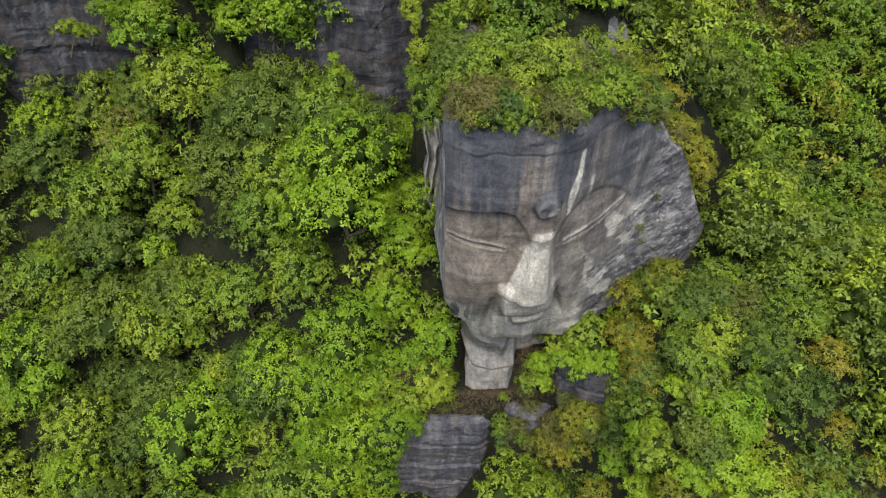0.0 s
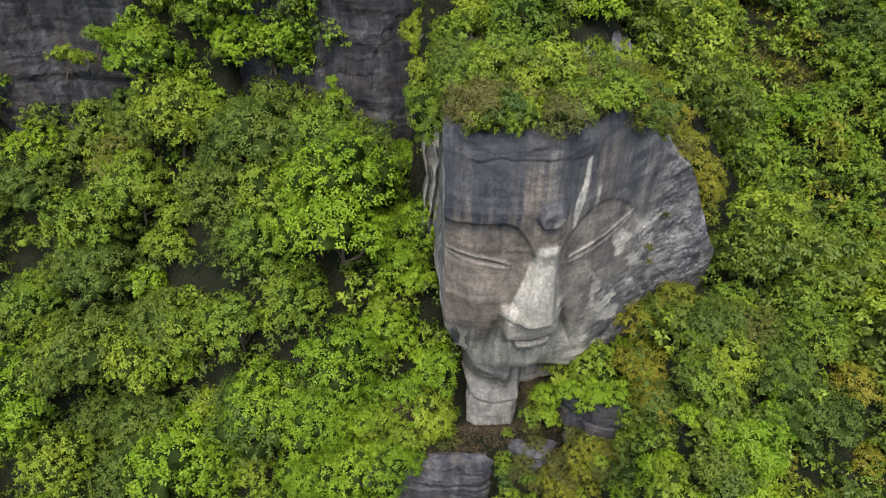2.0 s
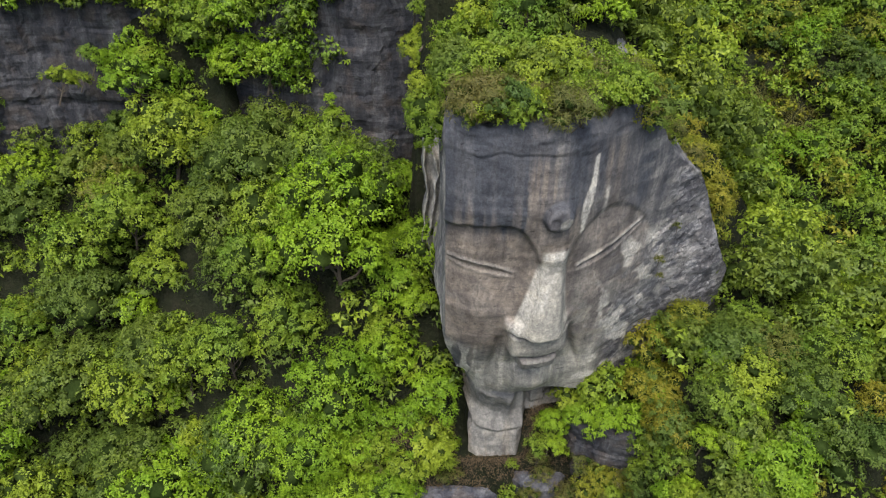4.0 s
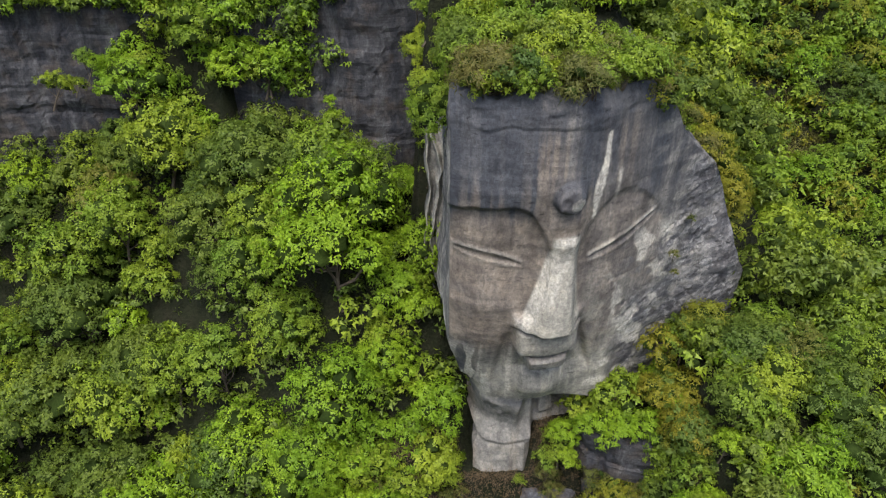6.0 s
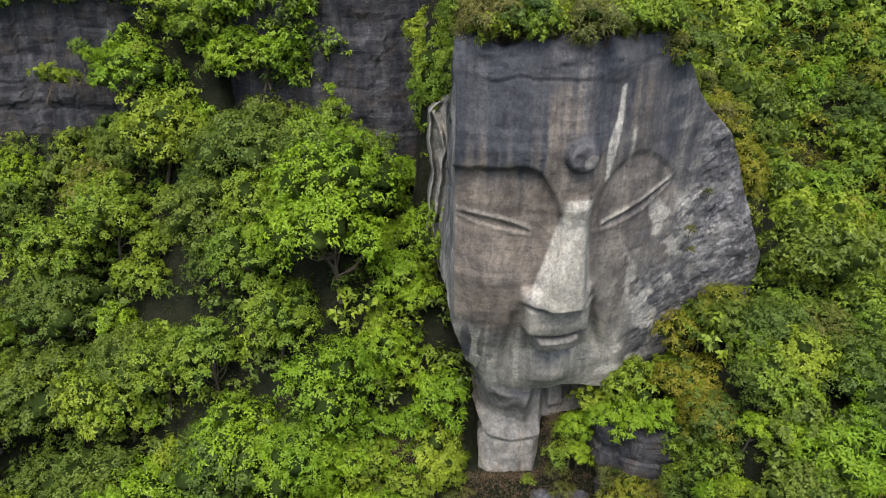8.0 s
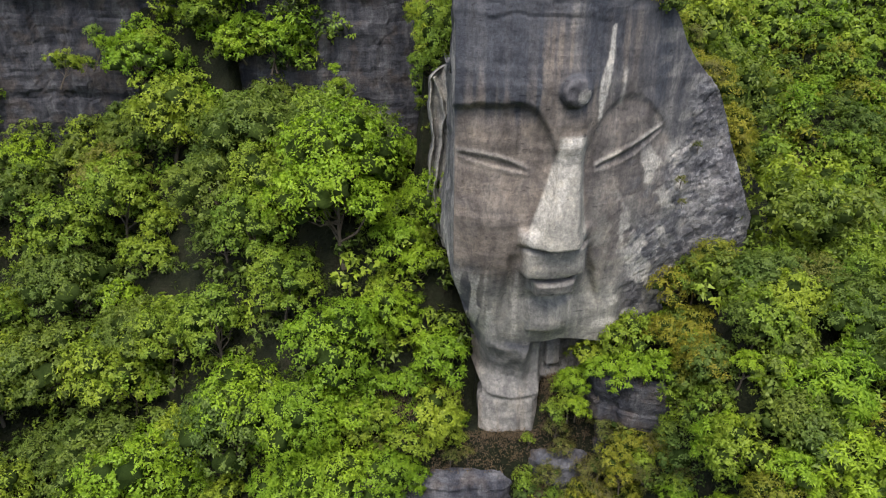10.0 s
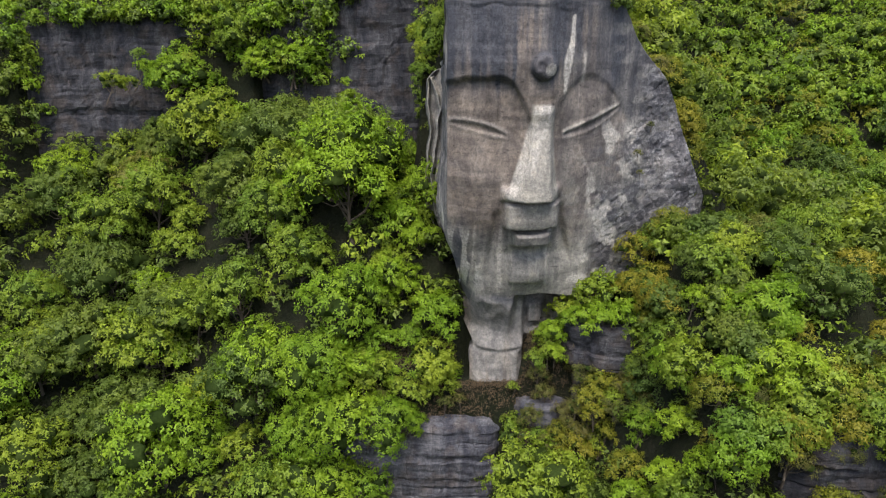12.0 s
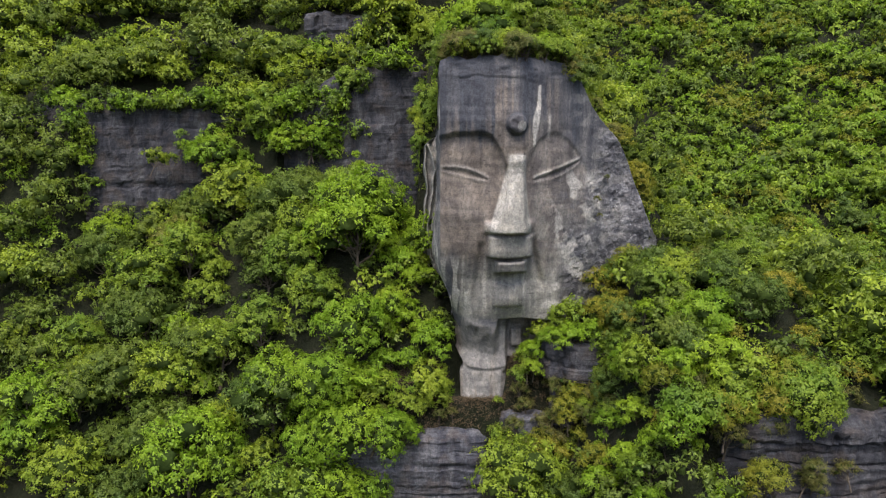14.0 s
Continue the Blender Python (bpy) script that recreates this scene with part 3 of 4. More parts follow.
    fold = np.interp(Zs, [11.5, 16, 20, 23.4, 24.4, 25.6, 27.4], [0.30, 0.40, 0.46, 0.42, 0.14, 0.30, 0.72])
    rim_e = np.exp(-(((climb - 0.9) / 0.10) ** 2))
    fold_e = np.exp(-(((climb - fold) / 0.11) ** 2)) * sstep(27.9, 27.3, Zs)
    Ys = Ys + on_ear * (0.75 - 1.0 * rim_e - 1.0 * fold_e + 0.35 * (fbm(climb * 5, Zs * 0.6, 3.0, 59, 3) - 0.5))
    Xs = Xs - (fbm(Ys * 0.4, Zs * 0.5, 2.0, 65, 4) - 0.5) * 0.6

    AX, AY, AZ = np.concatenate([Xs, X], 1), np.concatenate([Ys, Y], 1), np.concatenate([Zs, Z], 1)
    # the top edge falls away towards the uncarved flank
    top = np.interp(AX, [0, 2, 12.5, 15.6, 17.2, 20.4, 22.0, 23.7, 26], [34.6, 35.2, 35.3, 32.6, 30.6, 27.2, 23.5, 19.5, 16.0]) + (fbm(AX * 0.6, AY * 0.3, 0, 71, 3) - 0.5) * (0.5 + 1.1 * sstep(1, 5, AX))
    is_front = np.concatenate([np.zeros(len(side)), np.ones(len(fx))])[None]
    top = top - (1 - is_front) * (0.6 + 5.6 * sstep(43.5, 50, AY))
    over = np.clip(AZ - top, 0, None)
    AY = AY + 1.3 * np.minimum(over, 8) * is_front
    AZ = np.minimum(AZ, top + 0.12 * np.minimum(over, 3))
    # the pillar's top runs back under the shrubs
    back = np.linspace(0, 1, 9)[1:, None]
    edge = [a[-1:] for a in (AX, AY, AZ)]
    tx = edge[0] + back * (2.5 * (1 - is_front) + 1.5 * is_front)
    ty = edge[1] + back * 12 * is_front
    tz = edge[2] + 0.5 * np.sin(back * 3.1) + (fbm(tx * 0.7, ty * 0.7, 0, 73, 3) - 0.5) * 0.8 * np.minimum(1, back * 3)
    AX, AY, AZ = np.concatenate([AX, tx]), np.concatenate([AY, ty]), np.concatenate([AZ, tz])
    rows += len(back)
    ob = mesh_object("carved_head", np.stack([AX, AY, AZ], -1).reshape(-1, 3), grid_faces(rows, cols), CARVED, smooth=True)

    # stains, repairs and the boss's painted shadow, each with a shape of its own
    def wide_mask(front, beside=None):
        full = np.concatenate([np.zeros_like(Xs) if beside is None else np.clip(beside, 0, 1), np.clip(front, 0, 1)], 1)
        return np.concatenate([full, np.zeros((len(back), cols))])

    n1 = fbm(X * 0.5, Z * 0.25, 1.0, 81, 4)
    n2 = fbm(X * 1.3, Z * 0.09, 2.0, 82, 4)
    n3 = fbm(X * 0.9, Z * 0.9, 3.0, 83, 4)
    tan = sstep(30.5, 27.0, Z + 4 * (n2 - 0.5)) * sstep(13.5, 16.5, Z + 3 * (n1 - 0.5)) * sstep(12.5, 8.5, X + 3 * (n1 - 0.5))
    tan = np.maximum(tan * (0.95 + 0.7 * (n3 - 0.5)), 0.6 * sstep(0.52, 0.62, n2) * sstep(33.5, 30, Z) * sstep(14, 9, X))
    tan = np.maximum(tan, 0.55 * in_r * sstep(0.4, 0.5, n3 + 0.1))
    cement = sstep(16.5, 13.0, Z + 2 * (n1 - 0.5)) * sstep(14.5, 12.5, X) * sstep(2.2, 3.4, X)
    cement = np.maximum(cement, 0.9 * upper)
    cement = np.maximum(cement, 0.5 * sstep(15, 13, X) * sstep(9.5, 11, X) * sstep(23.5, 21, Z) * sstep(0.42, 0.55, n3))
    band = fbm(X * 0.75 + 0.3 * (n3 - 0.5), Z * 0.03, 7.0, 91, 3)
    thin = fbm(X * 2.6 + 0.4 * (n3 - 0.5), Z * 0.07, 8.0, 92, 3)
    high = sstep(26.8, 29.8, Z + 5 * (thin - 0.5))
    dark = 0.8 * sstep(0.51, 0.56, band) * high + 0.55 * sstep(0.50, 0.56, thin) * high
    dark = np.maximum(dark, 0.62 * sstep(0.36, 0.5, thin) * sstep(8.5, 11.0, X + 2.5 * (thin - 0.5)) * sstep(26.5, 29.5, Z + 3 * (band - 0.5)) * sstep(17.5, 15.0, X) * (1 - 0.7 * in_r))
    tan = np.maximum(tan, 0.75 * sstep(0.48, 0.38, band) * sstep(34.0, 31.5, Z + 2 * (thin - 0.5)) * sstep(15, 10.5, X))
    dark = np.maximum(dark, 0.7 * sstep(31.6, 33.6, Z + 5.0 * (thin - 0.5)) * sstep(0.34, 0.48, n3 + 0.04))
    dark = np.maximum(dark, 0.42 * raw * sstep(0.42, 0.54, n1))
    dark = np.maximum(dark, 0.55 * np.exp(-(((X - 5.2) / 0.5) ** 2)) * sstep(26, 28, Z) * sstep(33, 31, Z))
    dark = np.maximum(dark, 0.7 * sstep(0.52, 0.62, n2) * sstep(9.4, 8.6, Z) * sstep(6.6, 7.6, Z) * sstep(7, 6, X))
    # dark ring round the boss: mossy rim and shadow painted as one
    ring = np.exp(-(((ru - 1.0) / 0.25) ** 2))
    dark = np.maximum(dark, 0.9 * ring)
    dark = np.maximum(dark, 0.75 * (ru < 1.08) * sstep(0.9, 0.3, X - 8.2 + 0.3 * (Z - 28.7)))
    # whitened ridge of the nose
    strip = nl + 0.95 + 0.75 * (1 - tn) + 0.9 * (n3 - 0.5)
    on_nose = sstep(nl + 0.05, nl + 0.3, X) * sstep(25.9, 25.5, Z + 0.4 * (n3 - 0.5)) * sstep(17.9, 18.3, Z)
    ridge = on_nose * sstep(strip + 0.3, strip - 0.25, X)
    pale = 0.72 * ridge * (0.8 + 0.9 * (n3 - 0.5))
    cement = np.maximum(cement, on_nose * sstep(nr + 0.1, nr - 0.15, X))
    pale = np.maximum(pale, 0.12 * on_nose * sstep(nr, nr - 0.2, X))
    pale = np.maximum(pale, 0.85 * sstep(24.9, 25.2, Z) * sstep(26.0, 25.7, Z) * sstep(7.2, 7.5, X) * sstep(9.0, 8.7, X))
    pale = np.maximum(pale, 0.6 * np.exp(-(((X - 5.75) / 0.6) ** 4) - ((Z - 18.75) / 0.45) ** 4))
    # white drip beside the boss
    drip_x = 10.55 - 0.11 * (32.6 - Z) + 0.06 * np.sin(Z * 1.7) + 0.25 * (n3 - 0.5)
    drip_w = (0.10 + 0.34 * (0.6 + 0.8 * (n3 - 0.3))) * 0.55 + 0.22 * np.exp(-(((Z - 29.2) / 1.2) ** 2))
    drip = np.exp(-(((X - drip_x) / drip_w) ** 2)) * sstep(32.9, 32.2, Z) * sstep(26.2, 27.2, Z)
    drip = sstep(0.3, 0.6, drip) * sstep(0.25, 0.4, n3 + 0.1)
    drip2 = np.exp(-(((X - 11.6 - 0.04 * (Z - 30)) / 0.14) ** 2)) * sstep(30.2, 29.6, Z) * sstep(27.3, 28.0, Z)
    pale = np.maximum(pale, np.maximum(0.95 * drip, 0.7 * drip2))
    blot = np.exp(-(((X - 8.8 - 0.1 * (Z - 31)) / 0.35) ** 2)) * sstep(32.2, 31.7, Z) * sstep(29.8, 30.3, Z)
    tan = np.maximum(tan, 0.7 * blot)
    for slit, lip, low_lid, ball in (el, er):
        pale = np.maximum(pale, (0.40 + 0.35 * sstep(8, 9, X)) * lip * sstep(0.35, 0.55, n3))
        pale = np.maximum(pale, 0.25 * low_lid * sstep(0.4, 0.6, n3))
    scar = sstep(0.50, 0.62, fbm(X * 0.5 + 0.25 * Z, Z * 0.35, 5.0, 85, 4)) * sstep(11.5, 13.0, X) * sstep(19.5, 16.5, X) * sstep(9.0, 10.5, Z) * sstep(25.5, 23.5, Z)
    pale = np.maximum(pale, 0.7 * scar * sstep(0.42, 0.52, n3 + 0.02))
    pale = np.maximum(pale, 0.75 * np.exp(-(((X - 16.4 + 0.35 * (Z - 24)) / 0.7) ** 2)) * sstep(24.6, 23.6, Z) * sstep(19, 21, Z) * sstep(0.42, 0.55, n3))
    pale = np.maximum(pale, 0.7 * np.exp(-(((X - 13.6) / 0.8) ** 2) - ((Z - 16.8) / 1.4) ** 2) * sstep(0.4, 0.5, n3))
    veins = sstep(0.56, 0.64, fbm(X * 0.35 + 0.5 * Z, Z * 0.9 - 0.3 * X, 9.0, 93, 4)) * sstep(13.5, 15.5, X) * sstep(22.5, 20, X) * sstep(14, 16, Z)
    pale = np.maximum(pale, 0.2 * veins)
    pale = np.maximum(pale, 0.75 * sstep(10.6, 11.6, X) * sstep(14, 13, X) * sstep(8.6, 9.2, Z) * sstep(11.6, 10.6, Z) * sstep(0.45, 0.55, n3))
    pale = np.maximum(pale, 0.75 * sstep(0.5, 0.4, np.hypot(X - 8.55, Z - 28.5)) * sstep(0.3, 0.42, n3))
    jaw_pale = sstep(0.43, 0.49, fbm(X * 2.6, Z * 0.3, 6.0, 86, 3)) * sstep(3.6, 2.6, X - 0.25 * np.clip(14 - Z, 0, 6)) * sstep(16.0, 14.5, Z) * sstep(8.6, 10.0, Z)
    pale = np.maximum(pale, 0.75 * jaw_pale)
    runs = fbm(X * 2.2 + 0.5 * n3, Z * 0.10, 11.0, 101, 3)
    lower_face = sstep(17.0, 14.5, Z) * sstep(13.5, 12.0, X)
    dark = np.maximum(dark, 0.28 * sstep(0.54, 0.60, runs) * lower_face * sstep(7.0, 9.0, Z))
    dark = np.maximum(dark, 0.8 * sstep(0.50, 0.56, fbm(X * 2.0, Z * 0.35, 6.0, 102, 3)) * sstep(3.0, 1.8, X - 0.3 * np.clip(14 - Z, 0, 6)) * sstep(17.0, 15.0, Z) * sstep(8.6, 9.6, Z) * (1 - jaw_pale))
    pale = np.maximum(pale, 0.4 * sstep(0.42, 0.37, runs) * lower_face * sstep(8.5, 10.0, Z) * sstep(0.4, 0.55, n3))
    # dark patches along the edge where the chin breaks away to the throat
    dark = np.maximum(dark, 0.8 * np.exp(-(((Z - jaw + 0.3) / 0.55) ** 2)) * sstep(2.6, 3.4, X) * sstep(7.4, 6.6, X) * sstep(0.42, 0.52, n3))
    point_mask(ob, "raw", wide_mask(0.9 * raw))
    point_mask(ob, "tan", wide_mask(tan))
    cement = cement * (1 - 0.62 * sstep(9.0, 8.2, Z))
    point_mask(ob, "cement", wide_mask(cement, 0.85 * on_ear * (0.5 + 0.5 * np.maximum(rim_e, fold_e))))
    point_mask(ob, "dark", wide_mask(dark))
    flank = 0.7 * sstep(0.46, 0.54, fbm(Ys * 1.3, Zs * 0.25, 6.0, 87, 3)) * sstep(19.0, 16.0, Zs) * sstep(8.6, 10.0, Zs)
    flank = np.maximum(flank, 0.3 * sstep(0.5, 0.6, fbm(Ys * 1.5, Zs * 0.12, 6.5, 89, 3)))
    point_mask(ob, "pale", wide_mask(pale, flank))
    return tagged(ob, "giant weathered stone head carved from a grey limestone pillar", "statue")


carved_head()


# ---- trees ----
def tube(points, radii, sides=6):
    """Corners and faces of a tapered limb through the points."""
    points = np.array(points, float)
    ways = np.gradient(points, axis=0)
    ways /= np.linalg.norm(ways, axis=1, keepdims=True) + 1e-9
    ref = np.where(np.abs(ways[:, 2:]) > 0.9, [[1.0, 0, 0]], [[0, 0, 1.0]])
    a = np.cross(ways, ref)
    a /= np.linalg.norm(a, axis=1, keepdims=True) + 1e-9
    b2 = np.cross(ways, a)
    ang = np.arange(sides) / sides * 2 * np.pi
    ring = a[:, None] * np.cos(ang)[None, :, None] + b2[:, None] * np.sin(ang)[None, :, None]
    verts = points[:, None] + ring * np.array(radii)[:, None, None]
    return verts.reshape(-1, 3), grid_faces(len(points), sides, wrap=True)


def rosettes(rng, centres, axes, count, length, width, cup=0.35, loose=0.0):
    """Leaves in rosettes: count folded leaves round each axis, with drooping tips."""
    n = len(centres)
    axes = axes / (np.linalg.norm(axes, axis=1, keepdims=True) + 1e-9)
    ref = np.where(np.abs(axes[:, 2:]) > 0.9, [[1.0, 0, 0]], [[0, 0, 1.0]])
    a = np.cross(axes, ref)
    a /= np.linalg.norm(a, axis=1, keepdims=True)
    c = np.cross(axes, a)
    ang = (np.arange(count) / count * 2 * np.pi)[None] + rng.uniform(0, 6.28, (n, 1)) + rng.normal(0, 0.25, (n, count))
    way = a[:, None] * np.cos(ang)[..., None] + c[:, None] * np.sin(ang)[..., None]
    way = way + axes[:, None] * rng.normal(cup, 0.28 + loose * 2, (n, count))[..., None]
    way[..., 2] -= 0.12
    way /= np.linalg.norm(way, axis=2, keepdims=True)
    flat = np.cross(way, np.broadcast_to(axes[:, None], way.shape) + rng.normal(0, 0.4, way.shape))
    flat /= np.linalg.norm(flat, axis=2, keepdims=True) + 1e-9
    ln = (length * rng.uniform(0.7, 1.25, (n, count)))[..., None]
    wd = (width * rng.uniform(0.75, 1.2, (n, count)))[..., None]
    centres = centres[:, None] + rng.normal(0, loose, (n, count, 3))
    base = centres + way * ln * 0.2
    tip = centres + way * ln + np.array([0, 0, -0.16]) * ln
    fold = axes[:, None] * wd * 0.25
    soft = np.broadcast_to(axes[:, None], way.shape) + rng.normal(0, 0.22, way.shape)
    verts = np.stack([base + flat * wd * 0.5 + fold, base - flat * wd * 0.5 + fold, tip], 2).reshape(-1, 3)
    faces = np.arange(n * count * 3).reshape(-1, 3)
    soft = soft.reshape(-1, 3) / np.linalg.norm(soft.reshape(-1, 3), axis=1, keepdims=True)
    a, b3, c3 = verts[0::3], verts[1::3], verts[2::3]
    away = (np.cross(b3 - a, c3 - a) * soft).sum(1) < 0
    faces[away] = faces[away][:, ::-1]
    return verts, faces, np.repeat(soft, 3, 0)


def dome(rng, n, floor):
    """Evenly spread directions that look no lower than floor."""
    k = np.arange(n) + 0.5
    z = 1 - (1 - floor) * k / n
    a = k * 2.39996 + rng.uniform(0, 6.28)
    r = np.sqrt(np.clip(1 - z * z, 0, 1))
    d = np.stack([r * np.cos(a), r * np.sin(a), z], -1) + rng.normal(0, 0.13, (n, 3))
    return d / np.linalg.norm(d, axis=1, keepdims=True)


def crown_shape(rng, radius, height, low, lobes, tufts, per, flat=0.8):
    """A crown of rounded boughs, each made of leafy tufts; gives the tufts, their outward ways, the leaf sprays and the boughs."""
    d = dome(rng, lobes, -0.2)
    reach = rng.uniform(0.52, 0.84, lobes)[:, None]
    bough = d * reach * [radius, radius, height * 1.1] + [0, 0, low + height * 0.4]
    bsize = radius * rng.uniform(0.28, 0.44, lobes)
    spots, size, ways = [], [], []
    for k in range(lobes):
        e = dome(rng, tufts, -0.2)
        p = bough[k] + e * bsize[k] * rng.uniform(0.75, 1.12, (tufts, 1)) * [1, 1, 0.9]
        # tufts deep inside another bough never grow
        gap = np.linalg.norm(p[:, None] - bough[None], axis=2) / bsize[None]
        gap[:, k] = 9.0
        keep = gap.min(1) > 0.72
        spots.append(p[keep])
        size.append((bsize[k] * rng.uniform(0.32, 0.52, tufts))[keep])
        ways.append((e * 0.75 + d[k] * 0.45)[keep])
    spots, size, ways = np.concatenate(spots), np.concatenate(size), np.concatenate(ways)
    n = len(spots)
    e = rng.normal(0, 1, (n, per, 3)) + ways[:, None] * 0.9 + [0, 0, 0.7]
    e /= np.linalg.norm(e, axis=2, keepdims=True)
    at = spots[:, None] + e * rng.uniform(0.4, 1.2, (n, per, 1)) * size[:, None, None] * [1, 1, flat]
    ax = e * 0.9 + ways[:, None] * 0.45 + [0, 0, 0.1]
    return spots, size, ways, at.reshape(-1, 3), ax.reshape(-1, 3), bough, bsize, d, flat


PHI = (1 + 5 ** 0.5) / 2
BALL = np.array([(-1, PHI, 0), (1, PHI, 0), (-1, -PHI, 0), (1, -PHI, 0), (0, -1, PHI), (0, 1, PHI), (0, -1, -PHI), (0, 1, -PHI), (PHI, 0, -1), (PHI, 0, 1), (-PHI, 0, -1), (-PHI, 0, 1)]) / math.hypot(1, PHI)
BALL_FACES = np.array([(0, 11, 5), (0, 5, 1), (0, 1, 7), (0, 7, 10), (0, 10, 11), (1, 5, 9), (5, 11, 4), (11, 10, 2), (10, 7, 6), (7, 1, 8),
                       (3, 9, 4), (3, 4, 2), (3, 2, 6), (3, 6, 8), (3, 8, 9), (4, 9, 5), (2, 4, 11), (6, 2, 10), (8, 6, 7), (9, 8, 1)])
def finer(verts, faces):
    """Each face of a ball cut in four."""
    verts, out, seen = [tuple(v) for v in verts], [], {}
    def middle(p, q):
        key = (min(p, q), max(p, q))
        if key not in seen:
            m = np.array(verts[p]) + np.array(verts[q])
            seen[key] = len(verts)
            verts.append(tuple(m / np.linalg.norm(m)))
        return seen[key]
    for p, q, r in faces:
        pq, qr, rp = middle(p, q), middle(q, r), middle(r, p)
        out += [(p, pq, rp), (q, qr, pq), (r, rp, qr), (pq, qr, rp)]
    return np.array(verts), np.array(out)


FINE_BALL, FINE_FACES = finer(BALL, BALL_FACES)
BALL_FACES = BALL_FACES[BALL[BALL_FACES].mean(1)[:, 2] > -0.55]
FINE_FACES = FINE_FACES[FINE_BALL[FINE_FACES].mean(1)[:, 2] > -0.5]


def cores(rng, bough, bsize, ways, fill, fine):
    """Uneven lumps added inside each bough, coloured as the crown's inner shade; the sprays cover them."""
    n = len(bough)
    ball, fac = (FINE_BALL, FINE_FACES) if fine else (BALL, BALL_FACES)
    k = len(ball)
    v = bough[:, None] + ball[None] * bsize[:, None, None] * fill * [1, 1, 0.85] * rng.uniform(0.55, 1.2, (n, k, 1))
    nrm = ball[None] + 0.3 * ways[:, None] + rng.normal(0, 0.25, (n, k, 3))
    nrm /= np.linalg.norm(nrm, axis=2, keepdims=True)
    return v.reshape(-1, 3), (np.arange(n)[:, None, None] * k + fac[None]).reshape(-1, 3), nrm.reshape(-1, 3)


def leafy(rng, shape, count, length, width, fine=True):
    """Leaves and shade-coloured inner lumps of a crown in one set, with the kind of each face."""
    spots, size, ways, at, ax, bough, bsize, d, flat = shape
    v, f, nrm = rosettes(rng, at, ax, count, length, width, 0.3, 0.09)
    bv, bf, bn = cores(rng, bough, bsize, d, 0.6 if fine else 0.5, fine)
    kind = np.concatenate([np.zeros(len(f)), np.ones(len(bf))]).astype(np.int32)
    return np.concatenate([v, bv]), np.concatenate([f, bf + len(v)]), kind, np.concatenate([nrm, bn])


def build_tree(name, label, seed, radius, height, low, leafmat, lobes, tufts, per, count, length, width, group, flat=0.8):
    rng = np.random.default_rng(seed)
    root = new(name)
    shape = crown_shape(rng, radius, height, low, lobes, tufts, per, flat)
    v, f, inner, nrm = leafy(rng, shape, count, length, width)
    crown = mesh_object("crown", v, f, leafmat, root, True, nrm)
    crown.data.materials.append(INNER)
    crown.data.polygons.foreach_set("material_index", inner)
    vs, fs, k = [], [], 0
    top = low + height * 0.6
    lean = rng.normal(0, 0.25, 2)
    stem = [(lean[0] * q * q * 2, lean[1] * q * q * 2, -1.5 + (top + 1.5) * q) for q in np.linspace(0, 1, 6)]
    tv, tf = tube(stem, np.linspace(0.05 * radius + 0.03, 0.03, 6), 6)
    vs.append(tv); fs.append(tf + k); k += len(tv)
    for s in shape[5]:
        q = rng.uniform(0.35, 0.8)
        p0 = np.array([lean[0] * q * q * 2, lean[1] * q * q * 2, -1.5 + (top + 1.5) * q])
        midp = (p0 + s) / 2 + [0, 0, -0.12 * radius]
        tv, tf = tube([p0, midp, s], [0.022 * radius + 0.01, 0.016 * radius, 0.008], 4)
        vs.append(tv); fs.append(tf + k); k += len(tv)
    mesh_object("trunk", np.concatenate(vs), np.concatenate(fs), BARK, root)
    return tagged(root, label, "tree", group)


G = "trees of the hillside forest"
S = "shrubs among the rocks"
KINDS = [
    build_tree("broadleaf_tree", "bright green broadleaf tree with rounded leafy boughs", 1, 4.2, 3.7, 1.6, LEAF_BRIGHT, 14, 12, 10, 4, 0.285, 0.19, G),
    build_tree("broadleaf_tree", "fresh green broadleaf tree with a rounded crown", 2, 4.0, 3.6, 1.5, LEAF_MID, 13, 12, 10, 4, 0.285, 0.19, G),
    build_tree("broadleaf_tree", "dark green broadleaf tree with a dense crown", 3, 4.3, 3.6, 1.4, LEAF_DARK, 14, 12, 10, 4, 0.285, 0.19, G),
    build_tree("broadleaf_tree", "tall green broadleaf tree with a narrow crown", 4, 3.1, 4.4, 2.2, LEAF_MID, 12, 10, 11, 4, 0.27, 0.175, G),
    build_tree("broadleaf_tree", "yellow-green broadleaf tree with large leaf sprays", 5, 3.6, 2.9, 1.5, LEAF_BRIGHT, 13, 9, 9, 6, 0.38, 0.14, G, 0.6),
    build_tree("broadleaf_tree", "yellowing green tree with thin fine foliage", 6, 3.3, 3.0, 1.2, LEAF_DRY, 12, 10, 12, 4, 0.30, 0.11, G),
    build_tree("shrub", "low bushy green shrub with small leaves", 7, 1.5, 1.2, 0.4, LEAF_MID, 6, 7, 7, 4, 0.22, 0.12, S),
    build_tree("shrub", "low olive-green shrub with thin twiggy leaves", 8, 1.6, 1.5, 0.3, LEAF_OLIVE, 7, 6, 8, 4, 0.36, 0.06, S, 0.9),
    build_tree("broadleaf_tree", "large spreading tree with brown-tinged olive foliage", 9, 4.4, 3.8, 1.4, LEAF_RUSSET, 14, 12, 10, 4, 0.285, 0.19, G),
]
for ob in KINDS[6:8]:
    tagged(ob, category="shrub")
